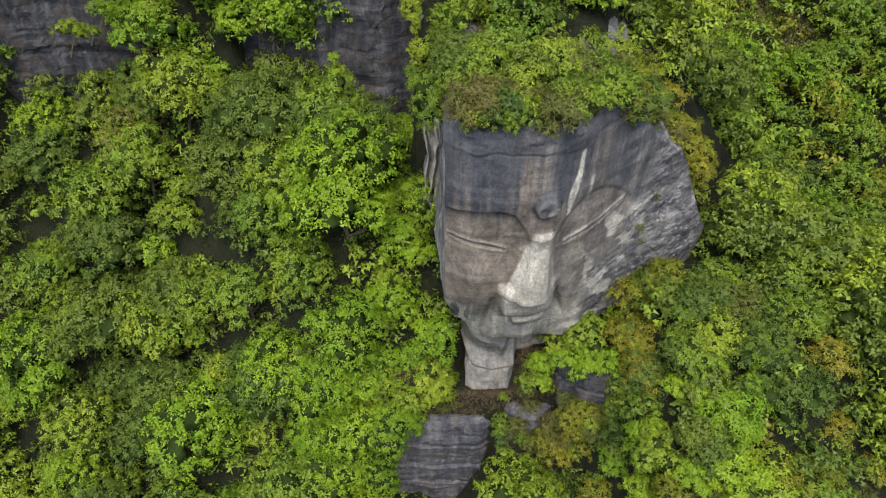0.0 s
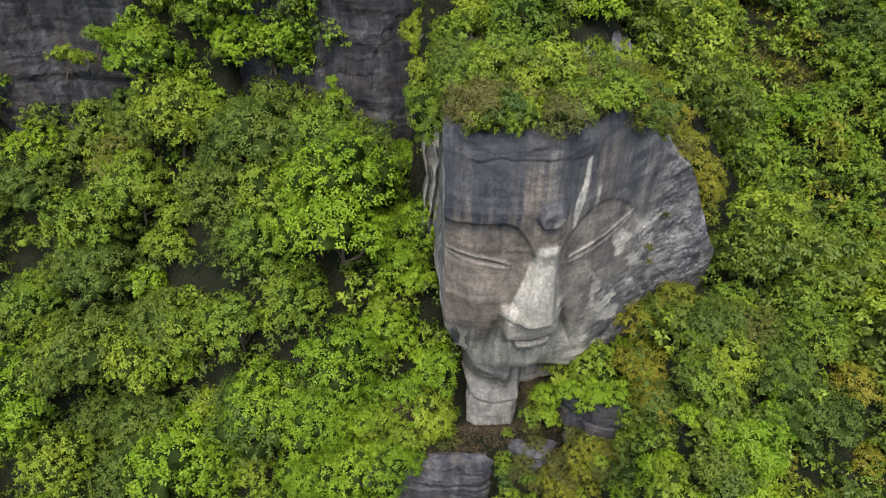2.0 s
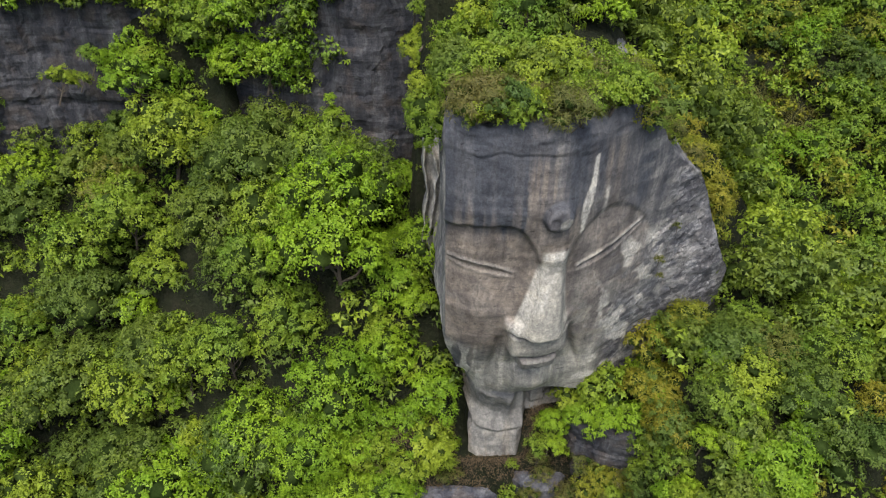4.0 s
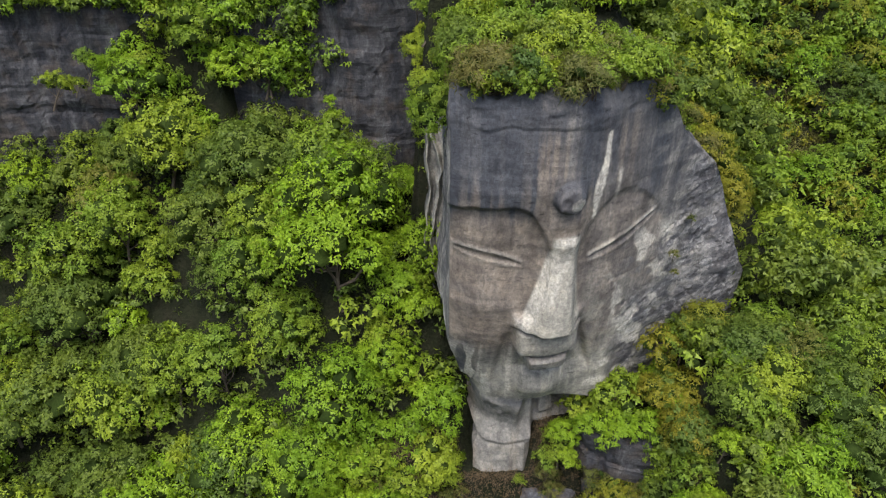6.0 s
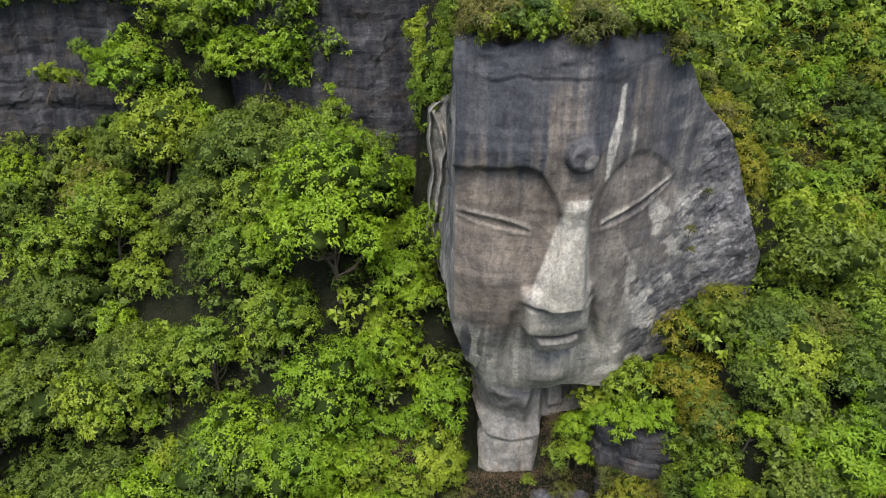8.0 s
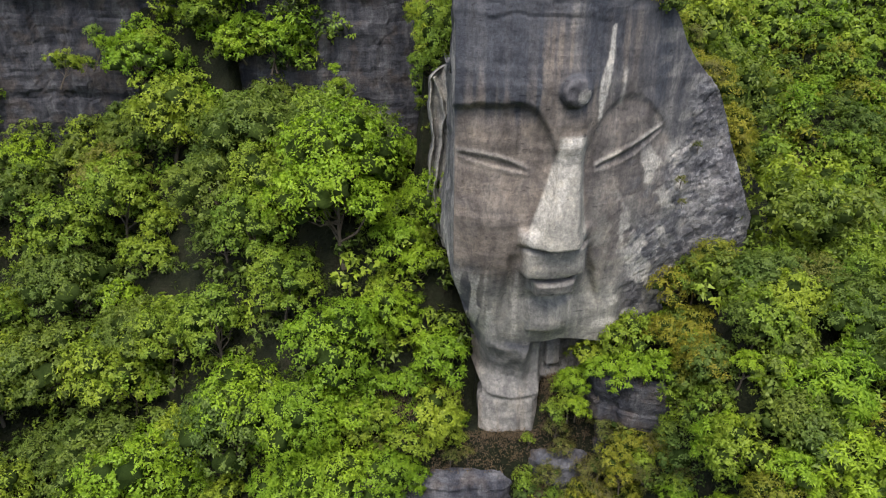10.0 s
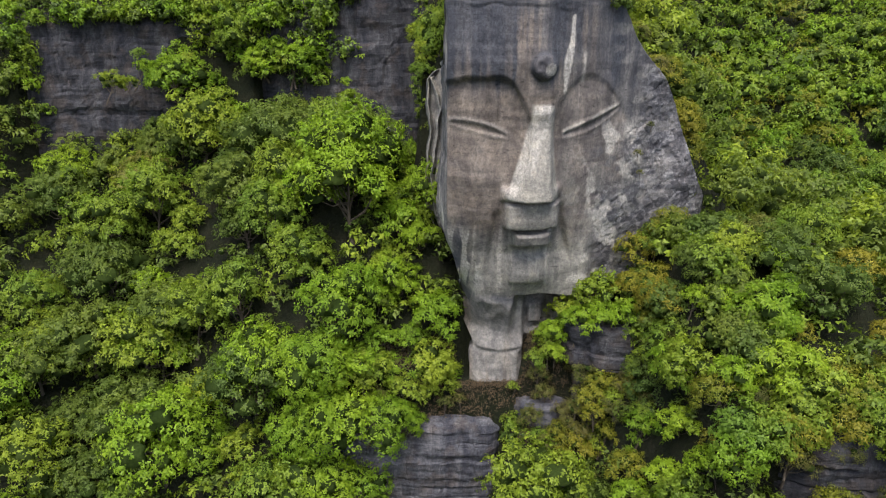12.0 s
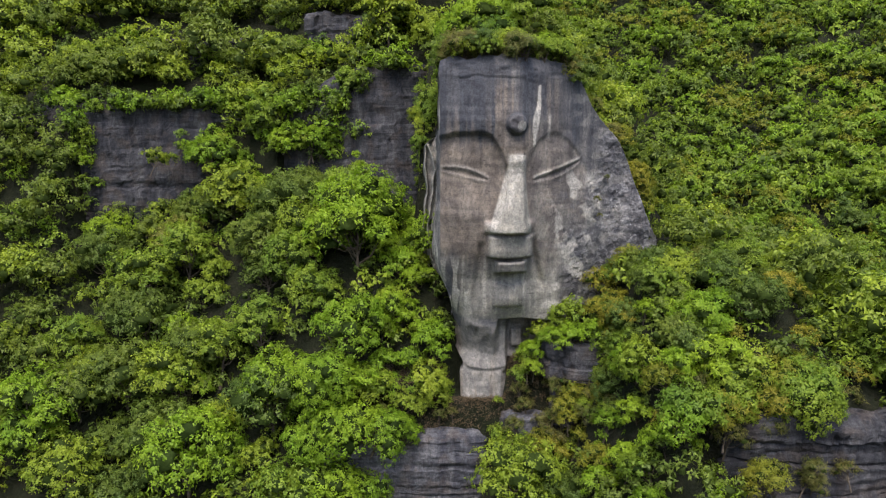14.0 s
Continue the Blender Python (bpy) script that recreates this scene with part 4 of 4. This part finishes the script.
# how wide a crown of size 1 is, and the young tree of the same sort with the width of its own crown
GIRTH = {0: 3.4, 1: 3.2, 2: 3.5, 3: 2.5, 4: 2.9, 5: 2.7, 8: 3.6}
WIDTH = {0: 4.2, 1: 4.0, 2: 4.3, 3: 3.1, 4: 3.6, 5: 3.3, 8: 4.4}
YOUNG = {}
for k, label, leafmat, per, count, length, width, flat in (
        (0, "young bright green broadleaf tree with rounded tufts", LEAF_BRIGHT, 11, 4, 0.25, 0.16, 0.8), (1, "young fresh green broadleaf tree with a loose crown", LEAF_MID, 11, 4, 0.25, 0.16, 0.8),
        (2, "young dark green broadleaf tree with a dense crown", LEAF_DARK, 11, 4, 0.25, 0.16, 0.8), (3, "slender young green tree with a narrow crown", LEAF_MID, 9, 4, 0.28, 0.16, 1.0),
        (4, "young yellow-green tree with spreading leaf sprays", LEAF_BRIGHT, 8, 6, 0.36, 0.13, 0.6), (5, "young yellowing tree with thin fine foliage", LEAF_DRY, 11, 4, 0.28, 0.10, 0.8)):
    YOUNG[k] = len(KINDS)
    KINDS.append(build_tree("broadleaf_tree", label, 40 + k, 2.2, 2.0 if k != 3 else 2.9, 0.9, leafmat, 8, 8, per, count, length, width, G, flat))
used = set()


def plant(kind, x, y, z, size, turn, tip=(0.0, 0.0)):
    if kind in GIRTH:
        wide = size * GIRTH[kind]
        small = wide < 2.75 and kind in YOUNG
        size = wide / (2.2 if small else WIDTH[kind])
        kind = YOUNG[kind] if small else kind
    src = KINDS[kind]
    m = pose(x, y, z, tip[0], tip[1], turn) @ Matrix.Diagonal((size, size, size, 1))
    if kind not in used:
        used.add(kind)
        src.matrix_basis = m
        return src
    ob = src.copy()
    scene.collection.objects.link(ob)
    for part in src.children:
        c = part.copy()
        scene.collection.objects.link(c)
        c.parent = ob
    ob.matrix_basis = m
    return ob


def steepness(x, y):
    e = 0.7
    return np.hypot(land(x + e, y) - land(x - e, y), land(x, y + e) - land(x, y - e)) / (2 * e)


rng = np.random.default_rng(42)


def scatter(x0, x1, y0, y1, gap):
    gx, gy = np.meshgrid(np.arange(x0, x1, gap), np.arange(y0, y1, gap))
    gx, gy = gx + rng.uniform(-0.45, 0.45, gx.shape) * gap, gy + rng.uniform(-0.45, 0.45, gy.shape) * gap
    return gx.ravel(), gy.ravel()


def in_head(x, y):
    """Over the pillar's own footing."""
    front = 42.5 + 0.77 * np.clip(x - 8.4, 0, 30)
    return (x > 0.2) & (x < 25) & (y > front - 1.2) & (y < front + np.interp(x, [13, 17], [9.5, 1.5]))


near, far, steep = [], [], []
extra = []
for x, y in zip(*scatter(-80, 0, 84, 116, 4.6)):
    if y > 98 or steepness(x, y) < 3:
        extra.append((x, y, float(land(x, y))))
for x, y in zip(*scatter(14, 62, 54, 100, 4.6)):
    extra.append((x, y, float(land(x, y))))
px, py = scatter(-74, 58, 29, 98, 4.55)
pz, ps = land(px, py), steepness(px, py)
for x, y, z, s in zip(px, py, pz, ps):
    if in_head(x, y) or z < -45 or min(math.hypot(x + 27.0, y - 62.3), math.hypot(x + 36.8, y - 73.0) + 0.6) < 3.0:
        continue
    if s > 3.2:
        if y < 58 and not (-17 < x < 9 and 43.5 < y < 50.5) and not (21.5 < x < 46 and y < 34.5) and not (10.5 < x < 20 and 42 < y < 46.5):
            steep.append((x, y, z))
        continue
    if abs(x) > 12 + 0.64 * (y + 28) or y > 104 or (x > 14 and y > 54):
        continue
    if 8.5 < x < 17.5 and 41.5 < y < 45:
        continue
    if 0 < x < 9.5 and 43 < y < 54:
        continue
    (near if -47 < x < 38 and 29 < y < 77 else far).append((x, y, z))
order = sorted(near, key=lambda p: p[1] - 0.15 * abs(p[0]))
nearest, rest = order[:185], order[185:]
far += rest + [p for p in extra if steepness(p[0], p[1]) < 4.5]
far = [p for p in far if not (10 < p[0] < 28 and p[1] < 49.5 + 0.77 * (p[0] - 8.4))]
for x, y, z in nearest:
    r = rng.random()
    tone = float(vnoise(x * 0.12, y * 0.12, 0.0, 9))
    if x > 14 and y < 60:
        kind = 5 if r < 0.25 else 1 if r < 0.45 else 4 if r < 0.52 else 2 if r < 0.92 else 6
    elif -17 < x < 1 and 44 < y < 63:
        kind = 0 if r < 0.45 else 1 if r < 0.7 else 4
    elif x < -17:
        kind = 2 if r < 0.42 else 1 if r < 0.75 else 3 if r < 0.85 else 0
    elif tone > 0.55:
        kind = 0 if r < 0.5 else 4 if r < 0.7 else 1
    elif tone < 0.4:
        kind = 2 if r < 0.5 else 1 if r < 0.75 else 3 if r < 0.92 else 5
    else:
        kind = 1 if r < 0.35 else 0 if r < 0.6 else 3 if r < 0.8 else 2
    grown = rng.choice([rng.uniform(0.6, 0.85), rng.uniform(0.9, 1.25), rng.uniform(1.2, 1.6)])
    if -4 < x < 0.5 or x > 14 and y < 54:
        grown = 0.5 + 0.4 * (grown - 0.5)
    plant(kind, x, y, z - 0.6 + max(grown - 0.75, 0.0) * rng.uniform(1.5, 3.6), grown, rng.uniform(0, 360), (rng.uniform(2, 12), rng.uniform(-6, 6)))

for x, y, z in steep:
    for dz in (-1.2, 0.8):
        plant((6, 7, 1, 5)[int(rng.integers(4))], x + rng.uniform(-1, 1), y - 0.5, z + dz + rng.uniform(-0.6, 0.6), rng.uniform(0.55, 0.9), rng.uniform(0, 360), (rng.uniform(10, 35), 0))

# shrubs on top of the pillar and on the ledges round its foot
for k in range(72):
    x = rng.uniform(1.5, 15.0)
    y = 42.9 + 0.77 * max(x - 8.4, 0) + 0.25 + 8.5 * rng.random() ** 1.6
    z = float(np.interp(x, [0, 2, 12.5, 15.6, 17.2], [34.6, 35.2, 35.0, 32.2, 30.2]))
    r = rng.random()
    plant((7 if r < 0.36 else 6 if r < 0.76 else 2 if r < 0.86 else 1), x, y, z - 0.3, rng.uniform(0.7, 1.25) if r < 0.76 else rng.uniform(0.4, 0.6), rng.uniform(0, 360), (rng.uniform(0, 18), rng.uniform(-6, 6)))
for x, y, z, kind, size in ((12.2, 46.6, 5.6, 4, 0.55), (14.4, 46.0, 6.0, 4, 0.6), (16.6, 45.6, 6.2, 0, 0.55), (11.6, 48.0, 5.8, 1, 0.5), (14.6, 48.0, 7.2, 1, 0.7), (17.6, 47.5, 8.2, 5, 0.7),
                            (18.4, 50.0, 10.5, 5, 0.8), (8.9, 47.0, 2.4, 6, 0.8), (9.0, 46.9, 0.9, 7, 0.7), (9.9, 46.6, 3.4, 6, 0.8), (10.4, 46.3, 3.2, 4, 0.35), (10.3, 47.4, 4.3, 4, 0.5), (6.7, 45.9, -3.9, 6, 0.9), (6.9, 45.6, -5.6, 2, 0.45), (7.4, 45.2, -7.0, 1, 0.5), (9.6, 47.6, 4.2, 6, 0.75), (6.9, 47.2, -0.2, 6, 0.42), (9.7, 46.2, -0.6, 7, 0.7), (11.4, 44.9, -2.2, 7, 0.9), (12.6, 44.0, -3.6, 7, 0.9), (15.4, 43.2, -0.8, 7, 0.95),
                            (17.6, 42.4, 0.6, 5, 0.6), (14.0, 43.4, -4.6, 6, 0.9), (18.0, 40.6, -3.4, 4, 0.75), (20.5, 41.2, -0.4, 1, 0.6), (2.0, 47.0, -1.4, 7, 0.45), (0.6, 46.9, -1.6, 7, 0.5),
                            (8.6, 45.2, -2.6, 7, 0.8), (10.5, 44.6, -4.2, 7, 0.9), (12.2, 44.6, -1.0, 7, 0.6), (13.6, 43.6, -1.5, 5, 0.45), (-1.0, 47.2, -1.2, 6, 0.8), (-3.2, 47.3, -1.5, 1, 0.5), (1.2, 47.8, -0.6, 6, 0.55), (-5.5, 47.4, -1.8, 7, 0.8),
                            (17.3, 49.1, 21.3, 7, 0.28), (17.7, 49.4, 19.6, 7, 0.22), (18.6, 50.2, 23.6, 7, 0.25), (19.4, 49.8, 12.0, 6, 1.0), (21.5, 50.2, 13.0, 5, 0.8)):
    plant(kind, x, y, z - 0.2, size, rng.uniform(0, 360), (rng.uniform(0, 10), rng.uniform(-6, 6)))


for k in range(54):
    x = rng.uniform(13.5, 25.0)
    y = 43.4 + 0.77 * (x - 8.4) + 0.6 + 6.5 * rng.random() ** 1.3
    z = max(float(land(x, y)), float(np.interp(x, [12.5, 15.6, 17.2, 20.4, 22.0, 23.7, 26], [35.0, 32.3, 30.3, 26.9, 23.2, 19.2, 15.7])))
    plant((6, 7, 6, 5)[k % 4], x, y, z - 0.4, rng.uniform(0.55, 0.95), rng.uniform(0, 360), (rng.uniform(0, 18), rng.uniform(0, 16)))


# shrubs that hang on the steep flanks beside and behind the pillar
def hang(count, x0, x1, y0, y1, z0, z1, kinds, lo, hi):
    for k in range(count):
        plant(kinds[int(rng.integers(len(kinds)))], rng.uniform(x0, x1), rng.uniform(y0, y1), rng.uniform(z0, z1), rng.uniform(lo, hi), rng.uniform(0, 360), (rng.uniform(10, 40), rng.uniform(-25, 5)))


def cover(x0, x1, y0, y1, gap, kinds, lo, hi):
    """Shrubs rooted all over a bank."""
    for x, y in zip(*scatter(x0, x1, y0, y1, gap)):
        plant(kinds[int(rng.integers(len(kinds)))], x, y - 0.3, float(land(x, y)) - 0.2, rng.uniform(lo, hi), rng.uniform(0, 360), (rng.uniform(8, 30), rng.uniform(-20, 0)))


for x, y, kind, size in ((-31.9, 76.4, 0, 1.15), (-35.4, 73.6, 0, 1.1), (-28.5, 75.0, 1, 1.0), (-38.5, 75.5, 1, 0.95), (-25.0, 73.5, 1, 0.9), (-22.5, 71.5, 2, 0.9)):
    plant(kind, x, y, float(land(x, y)) - 0.3, size, rng.uniform(0, 360), (6, 0))
for k in range(5):
    # a slender tree that stands in tiers before the cliff
    plant(4, -10.5 + (-0.5, 0.4, -0.3, 0.3, 0.1)[k], 69.6, 19.0 + 1.75 * k, 0.52 - 0.075 * k, 70.0 * k, (8, 4))
hang(3, -18.2, -15.2, 73.2, 74.2, 26.2, 28.0, (0, 1), 0.55, 0.75)
hang(3, -22.4, -19.4, 74.6, 75.6, 27.2, 28.6, (1, 0), 0.5, 0.7)
hang(7, -17.5, -11.5, 71.6, 73.2, 14.5, 19.0, (7, 5, 7), 0.5, 0.8)
plant(8, -35.0, 74.0, float(land(-35, 74)) - 0.3, 1.25, 40)
plant(8, 27.0, 46.0, float(land(27, 46)) - 0.3, 0.7, 130)
for x, y, z, size in ((-9.0, 46.6, -5.2, 1.05), (-6.2, 46.2, -5.0, 0.85), (-12.2, 47.2, -6.0, 1.1), (-3.4, 46.0, -4.4, 0.55), (-11.4, 45.2, -11.0, 1.0), (-8.2, 44.8, -11.5, 0.85), (-10.2, 46.9, -3.2, 0.7), (-8.0, 46.5, -3.4, 0.6), (-6.0, 46.1, -3.3, 0.62), (-4.0, 46.0, -3.2, 0.5), (-12.4, 47.8, -3.0, 0.8)):
    plant((0, 4)[int(size * 50) % 2], x, y, z, size, rng.uniform(0, 360), (32, 0))
for x, y, z, kind, size in ((19.3, 44.8, 5.2, 2, 0.75), (18.7, 43.7, 3.2, 1, 0.7), (20.2, 43.2, 6.4, 2, 0.8), (19.8, 46.6, 8.6, 5, 0.8), (19.0, 42.0, 0.5, 2, 0.9), (21.5, 31.5, -7.5, 1, 1.3), (23.6, 30.4, -8.0, 0, 1.1), (19.2, 32.5, -8.0, 2, 1.2), (40.0, 36.5, 5.0, 1, 1.0), (44.5, 37.5, 4.5, 2, 1.0)):
    plant(kind, x, y, z, size, rng.uniform(0, 360), (10, 0))
cover(12.5, 19, 41, 45, 1.9, (7, 5, 6, 7), 0.55, 0.85)
cover(8.8, 12.5, 43.4, 45.2, 1.5, (7, 6, 7), 0.45, 0.7)
for x, y, z, kind, size in ((12.6, 45.8, 1.0, 7, 1.0), (14.5, 44.8, 0.4, 5, 0.6), (16.5, 44.2, 0.8, 7, 1.0), (13.4, 45.0, -1.2, 5, 0.7), (15.6, 44.4, -1.6, 1, 0.6), (18.0, 44.0, 0.6, 5, 0.7)):
    plant(kind, x, y, z, size, rng.uniform(0, 360), (12, 0))
cover(-5.5, -0.6, 50, 64, 2.5, (1, 0, 6), 0.4, 0.65)
cover(-19, -9.5, 41.5, 47, 2.6, (0, 1, 4), 0.5, 0.8)
cover(18, 23.2, 30, 38, 2.0, (1, 0, 4, 7), 0.45, 0.7)
cover(19, 27, 38, 50, 2.6, (2, 1, 4, 5), 0.45, 0.75)
cover(17.4, 26, 34, 49, 2.3, (7, 5, 1, 2, 4), 0.4, 0.7)
cover(9.5, 17.4, 35, 42.5, 2.1, (7, 6, 1, 4), 0.4, 0.7)
hang(7, -35.2, -31.8, 76.5, 79, 13, 22, (1, 0, 2), 0.55, 0.85)
for x, y, kind, size in ((3.6, 48.0, 3, 0.75), (6.2, 46.6, 3, 0.65), (8.6, 48.5, 3, 0.8), (5.0, 51.0, 1, 0.75), (10.6, 45.6, 4, 0.42)):
    plant(kind, x, y, 34.6, size, rng.uniform(0, 360), (3, 2))
hang(18, -13.5, 0.2, 47.6, 50.5, -1.6, 0.5, (1, 0, 4, 3), 0.65, 1.0)
hang(24, -1.4, 0.2, 62, 68, 17, 35, (1, 6, 3, 6), 0.4, 0.65)
hang(8, -2.2, -0.8, 67, 71, 18, 36, (1, 6, 6), 0.5, 0.8)
hang(8, 22, 31, 31.2, 32.6, 0.5, 3.4, (7, 5, 6), 0.7, 1.1)
hang(7, 24.5, 42, 29.9, 30.9, -3.0, -0.6, (7, 5, 7), 0.6, 0.95)
hang(16, 23, 36, 32, 35.5, 3.2, 4.6, (7, 5, 6, 1), 0.7, 1.1)
hang(7, -41, -15, 74.5, 78, 24, 30, (1, 6, 0), 0.5, 0.8)
hang(22, 0.5, 2.8, 52.5, 66, 29.4, 30.6, (6, 1, 7, 6), 0.55, 0.9)
hang(16, 2.4, 4.4, 50.5, 66, 31.0, 35.0, (6, 7, 6, 1), 0.6, 0.95)


# ---- woods farther off, and undergrowth, as masses ----
def mass(name, label, category, spots, sizes, protos, leafmats):
    """Many crowns in one mesh."""
    groups = {}
    for p, s in zip(spots, sizes):
        k = int(rng.integers(len(protos)))
        groups.setdefault(k, []).append((p, s))
    out = []
    verts, faces, mats, norms, base = [], [], [], [], 0
    for k, items in groups.items():
        v, f, inner, nrm = protos[k]
        for p, s in items:
            a = rng.uniform(0, 6.28)
            c, sn = math.cos(a), math.sin(a)
            turn = np.array([[c, sn, 0], [-sn, c, 0], [0, 0, 1]])
            w = v @ turn * s + p
            norms.append(nrm @ turn)
            verts.append(w); faces.append(f + base); base += len(v)
            pick = int(rng.integers(len(leafmats)))
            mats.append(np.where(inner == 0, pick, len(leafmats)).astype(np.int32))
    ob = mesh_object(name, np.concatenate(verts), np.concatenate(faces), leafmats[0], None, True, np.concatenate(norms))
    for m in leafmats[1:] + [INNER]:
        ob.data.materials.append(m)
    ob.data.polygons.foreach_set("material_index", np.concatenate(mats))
    return tagged(ob, label, category, kind="stuff")


def proto(seed, radius, height, low, lobes, tufts, per, count, length, width):
    r = np.random.default_rng(seed)
    return leafy(r, crown_shape(r, radius, height, low, lobes, tufts, per), count, length, width, False)


mid_protos = [proto(s, 3.8, 3.4, 1.4, 10, 8, 6, 3, 0.42, 0.27) for s in (101, 102, 103, 104, 105)]
pts = np.array([(x, y, z - 0.3 + rng.uniform(-0.4, 1.2)) for x, y, z in far])
sx, sy = scatter(-74, 60, 50, 100, 2.2)
sz, ss = land(sx, sy), steepness(sx, sy)
rocky = ((sx > -50) & (sx < -34) | (sx > -19) & (sx < -1)) & (np.abs(sy - cliff_line(sx)) < 2.5)
bare = (ss > np.where(sy > 84, 1.3, 2.0)) & ~rocky & ~in_head(sx, sy) & ((sx < -1.5) | (sx > 15)) & (sz > -12)
ledge_pts = np.stack([sx, sy - 0.3, sz + rng.uniform(-1.5, 1.0, len(sx))], -1)[bare]
edge_pts = [(x + rng.normal(0, 0.8), float(cliff_line(x)) - 0.8, rng.uniform(17, 32)) for x in [-51] * 12 + [-33] * 8]
edge_pts += [(rng.uniform(-20, -10), float(cliff_line(-14)) - rng.uniform(0.3, 1.4), rng.uniform(26, 35)) for k in range(22)]
edge_pts += [(x, float(cliff_line(x)) - 0.3 + rng.uniform(-0.9, 0.6), 33.6 + 5 * float(sstep(-16, -6, x)) + rng.uniform(-1.0, 1.2)) for x in rng.uniform(-56, -4, 75)]
edge_pts += [(x, float(cliff_line(x)) + 8.2 + rng.uniform(-0.8, 0.8), float(land(x, float(cliff_line(x)) + 9)) - rng.uniform(-1.0, 2.5)) for x in rng.uniform(-60, -4, 60)]
ledge_pts = np.concatenate([ledge_pts, np.array(edge_pts)])
shrub_protos = [proto(s, 1.9, 1.7, -0.3, 5, 5, 5, 3, 0.38, 0.24) for s in (121, 122)]
mass("ledge_shrubs", "green shrubs clinging to ledges of the cliff", "shrubs", ledge_pts, rng.uniform(0.6, 1.2, len(ledge_pts)), shrub_protos, [LEAF_MID, LEAF_DARK, LEAF_BRIGHT])
mass("hillside_woods", "dense mixed green woods over the upper slopes", "woods", pts, rng.uniform(0.6, 1.35, len(pts)), mid_protos, [LEAF_MID, LEAF_DARK, LEAF_DARK, LEAF_MID, LEAF_MID, LEAF_DARK])

def open_side(x, y):
    """The far side of the valley, as far as it lies open past the ridge, without the grassy patch."""
    return (0.15 * (y + 26) < x) & (x < 14 + 0.63 * (y + 26)) & ((x > 61) | (y > 99)) & (np.hypot((x - 64) / 9, (y - 140) / 8) > 1)


px, py = scatter(18, 270, 70, 160, 5.8)
ok = open_side(px, py)
pts = np.stack([px, py, land(px, py) - 0.5 + rng.uniform(-0.5, 1.8, len(px))], -1)[ok]
mass("valley_woods", "dark green mixed woods on the valley side", "woods", pts, rng.uniform(0.75, 1.4, len(pts)), mid_protos, [LEAF_DARK, LEAF_MID, LEAF_BRIGHT, LEAF_MID, LEAF_DRY])
px, py = scatter(18, 270, 160, 400, 9.0)
ok = open_side(px, py)
pts = np.stack([px, py, land(px, py) - 0.5 + rng.uniform(-0.5, 2.0, len(px))], -1)[ok]
far_protos = [proto(s, 5.8, 4.8, 1.2, 8, 6, 5, 3, 0.75, 0.48) for s in (111, 112, 113)]
# lighter leaf colours here stand in for the haze over the far hill
mass("distant_woods", "dense green woods on the far side of the valley", "woods", pts, rng.uniform(0.75, 1.35, len(pts)), far_protos, [LEAF_MID, LEAF_DRY, LEAF_MID, LEAF_BRIGHT])

# a patch of dry grass between the far trees
px, py = rng.uniform(54, 74, 700), rng.uniform(131, 149, 700)
tuft_at = np.stack([px, py, land(px, py) + 0.2], -1)
v, f, nrm = rosettes(rng, tuft_at, np.tile([[0.0, -0.2, 1.0]], (700, 1)), 12, 1.3, 0.16, 1.2, 0.3)
tagged(mesh_object("grass", v, f, LEAF_OLIVE, None, True, nrm), "patch of dry tall grass among the trees", "grass", kind="stuff")


# low bushes under and between the trees
ux, uy = scatter(-56, 50, 22, 82, 2.75)
uz, us = land(ux, uy), steepness(ux, uy)
keep = (us < 5) & (uz > -45) & ~in_head(ux, uy) & ~((ux > -14) & (ux < 10) & (uy > 45.5) & (uy < 49.5)) & ~((ux > 8) & (ux < 18) & (uy > 42.5) & (uy < 46))
low_protos = [proto(s, 2.1, 1.4, 0.1, 4, 4, 4, 3, 0.44, 0.28) for s in (131, 132)]
at = np.stack([ux, uy - 0.4, uz + 0.0], -1)[keep]
mass("undergrowth", "dense green bushes and ferns under the trees", "undergrowth", at, rng.uniform(0.7, 1.3, len(at)), low_protos, [LEAF_DARK, LEAF_MID, LEAF_DARK])

ux, uy = scatter(24, 125, 60, 172, 5.0)
keep = (ux > 0.22 * (uy + 26)) & (ux > 30) & (ux < 16 + 0.63 * (uy + 26))
at = np.stack([ux, uy, land(ux, uy) + 0.2], -1)[keep]
mass("valley_brush", "green brush and tall grass between the valley trees", "undergrowth", at, rng.uniform(1.4, 2.3, len(at)), low_protos, [LEAF_MID, LEAF_DRY, LEAF_MID])

ux, uy = scatter(24, 290, 165, 420, 8.0)
keep = (ux > 0.13 * (uy + 26)) & (ux < 20 + 0.63 * (uy + 26))
at = np.stack([ux, uy, land(ux, uy) + 0.2], -1)[keep]
mass("hill_brush", "green brush under the trees of the far hill", "undergrowth", at, rng.uniform(2.4, 3.6, len(at)), low_protos, [LEAF_DARK, LEAF_MID])

# dead leaves and dry grass on the bare ground round the neck
lx, ly = rng.uniform(-8, 15, 5200), rng.uniform(44.5, 50.5, 5200)
lz = land(lx, ly)
ok = (lz > -6) & ~((lx > 1.5) & (lx < 8.0) & (ly > 48.1))
ax = np.stack([rng.normal(0, 0.4, ok.sum()), rng.normal(-0.7, 0.4, ok.sum()), np.ones(ok.sum())], -1)
v, f, nrm = rosettes(rng, np.stack([lx, ly - 0.05, lz + 0.05], -1)[ok], ax, 7, 0.30, 0.055, 0.5, 0.12)
tagged(mesh_object("leaf_litter", v, f, LITTER, None, True, nrm), "brown dead leaves and dry grass on bare ground", "litter", kind="stuff")
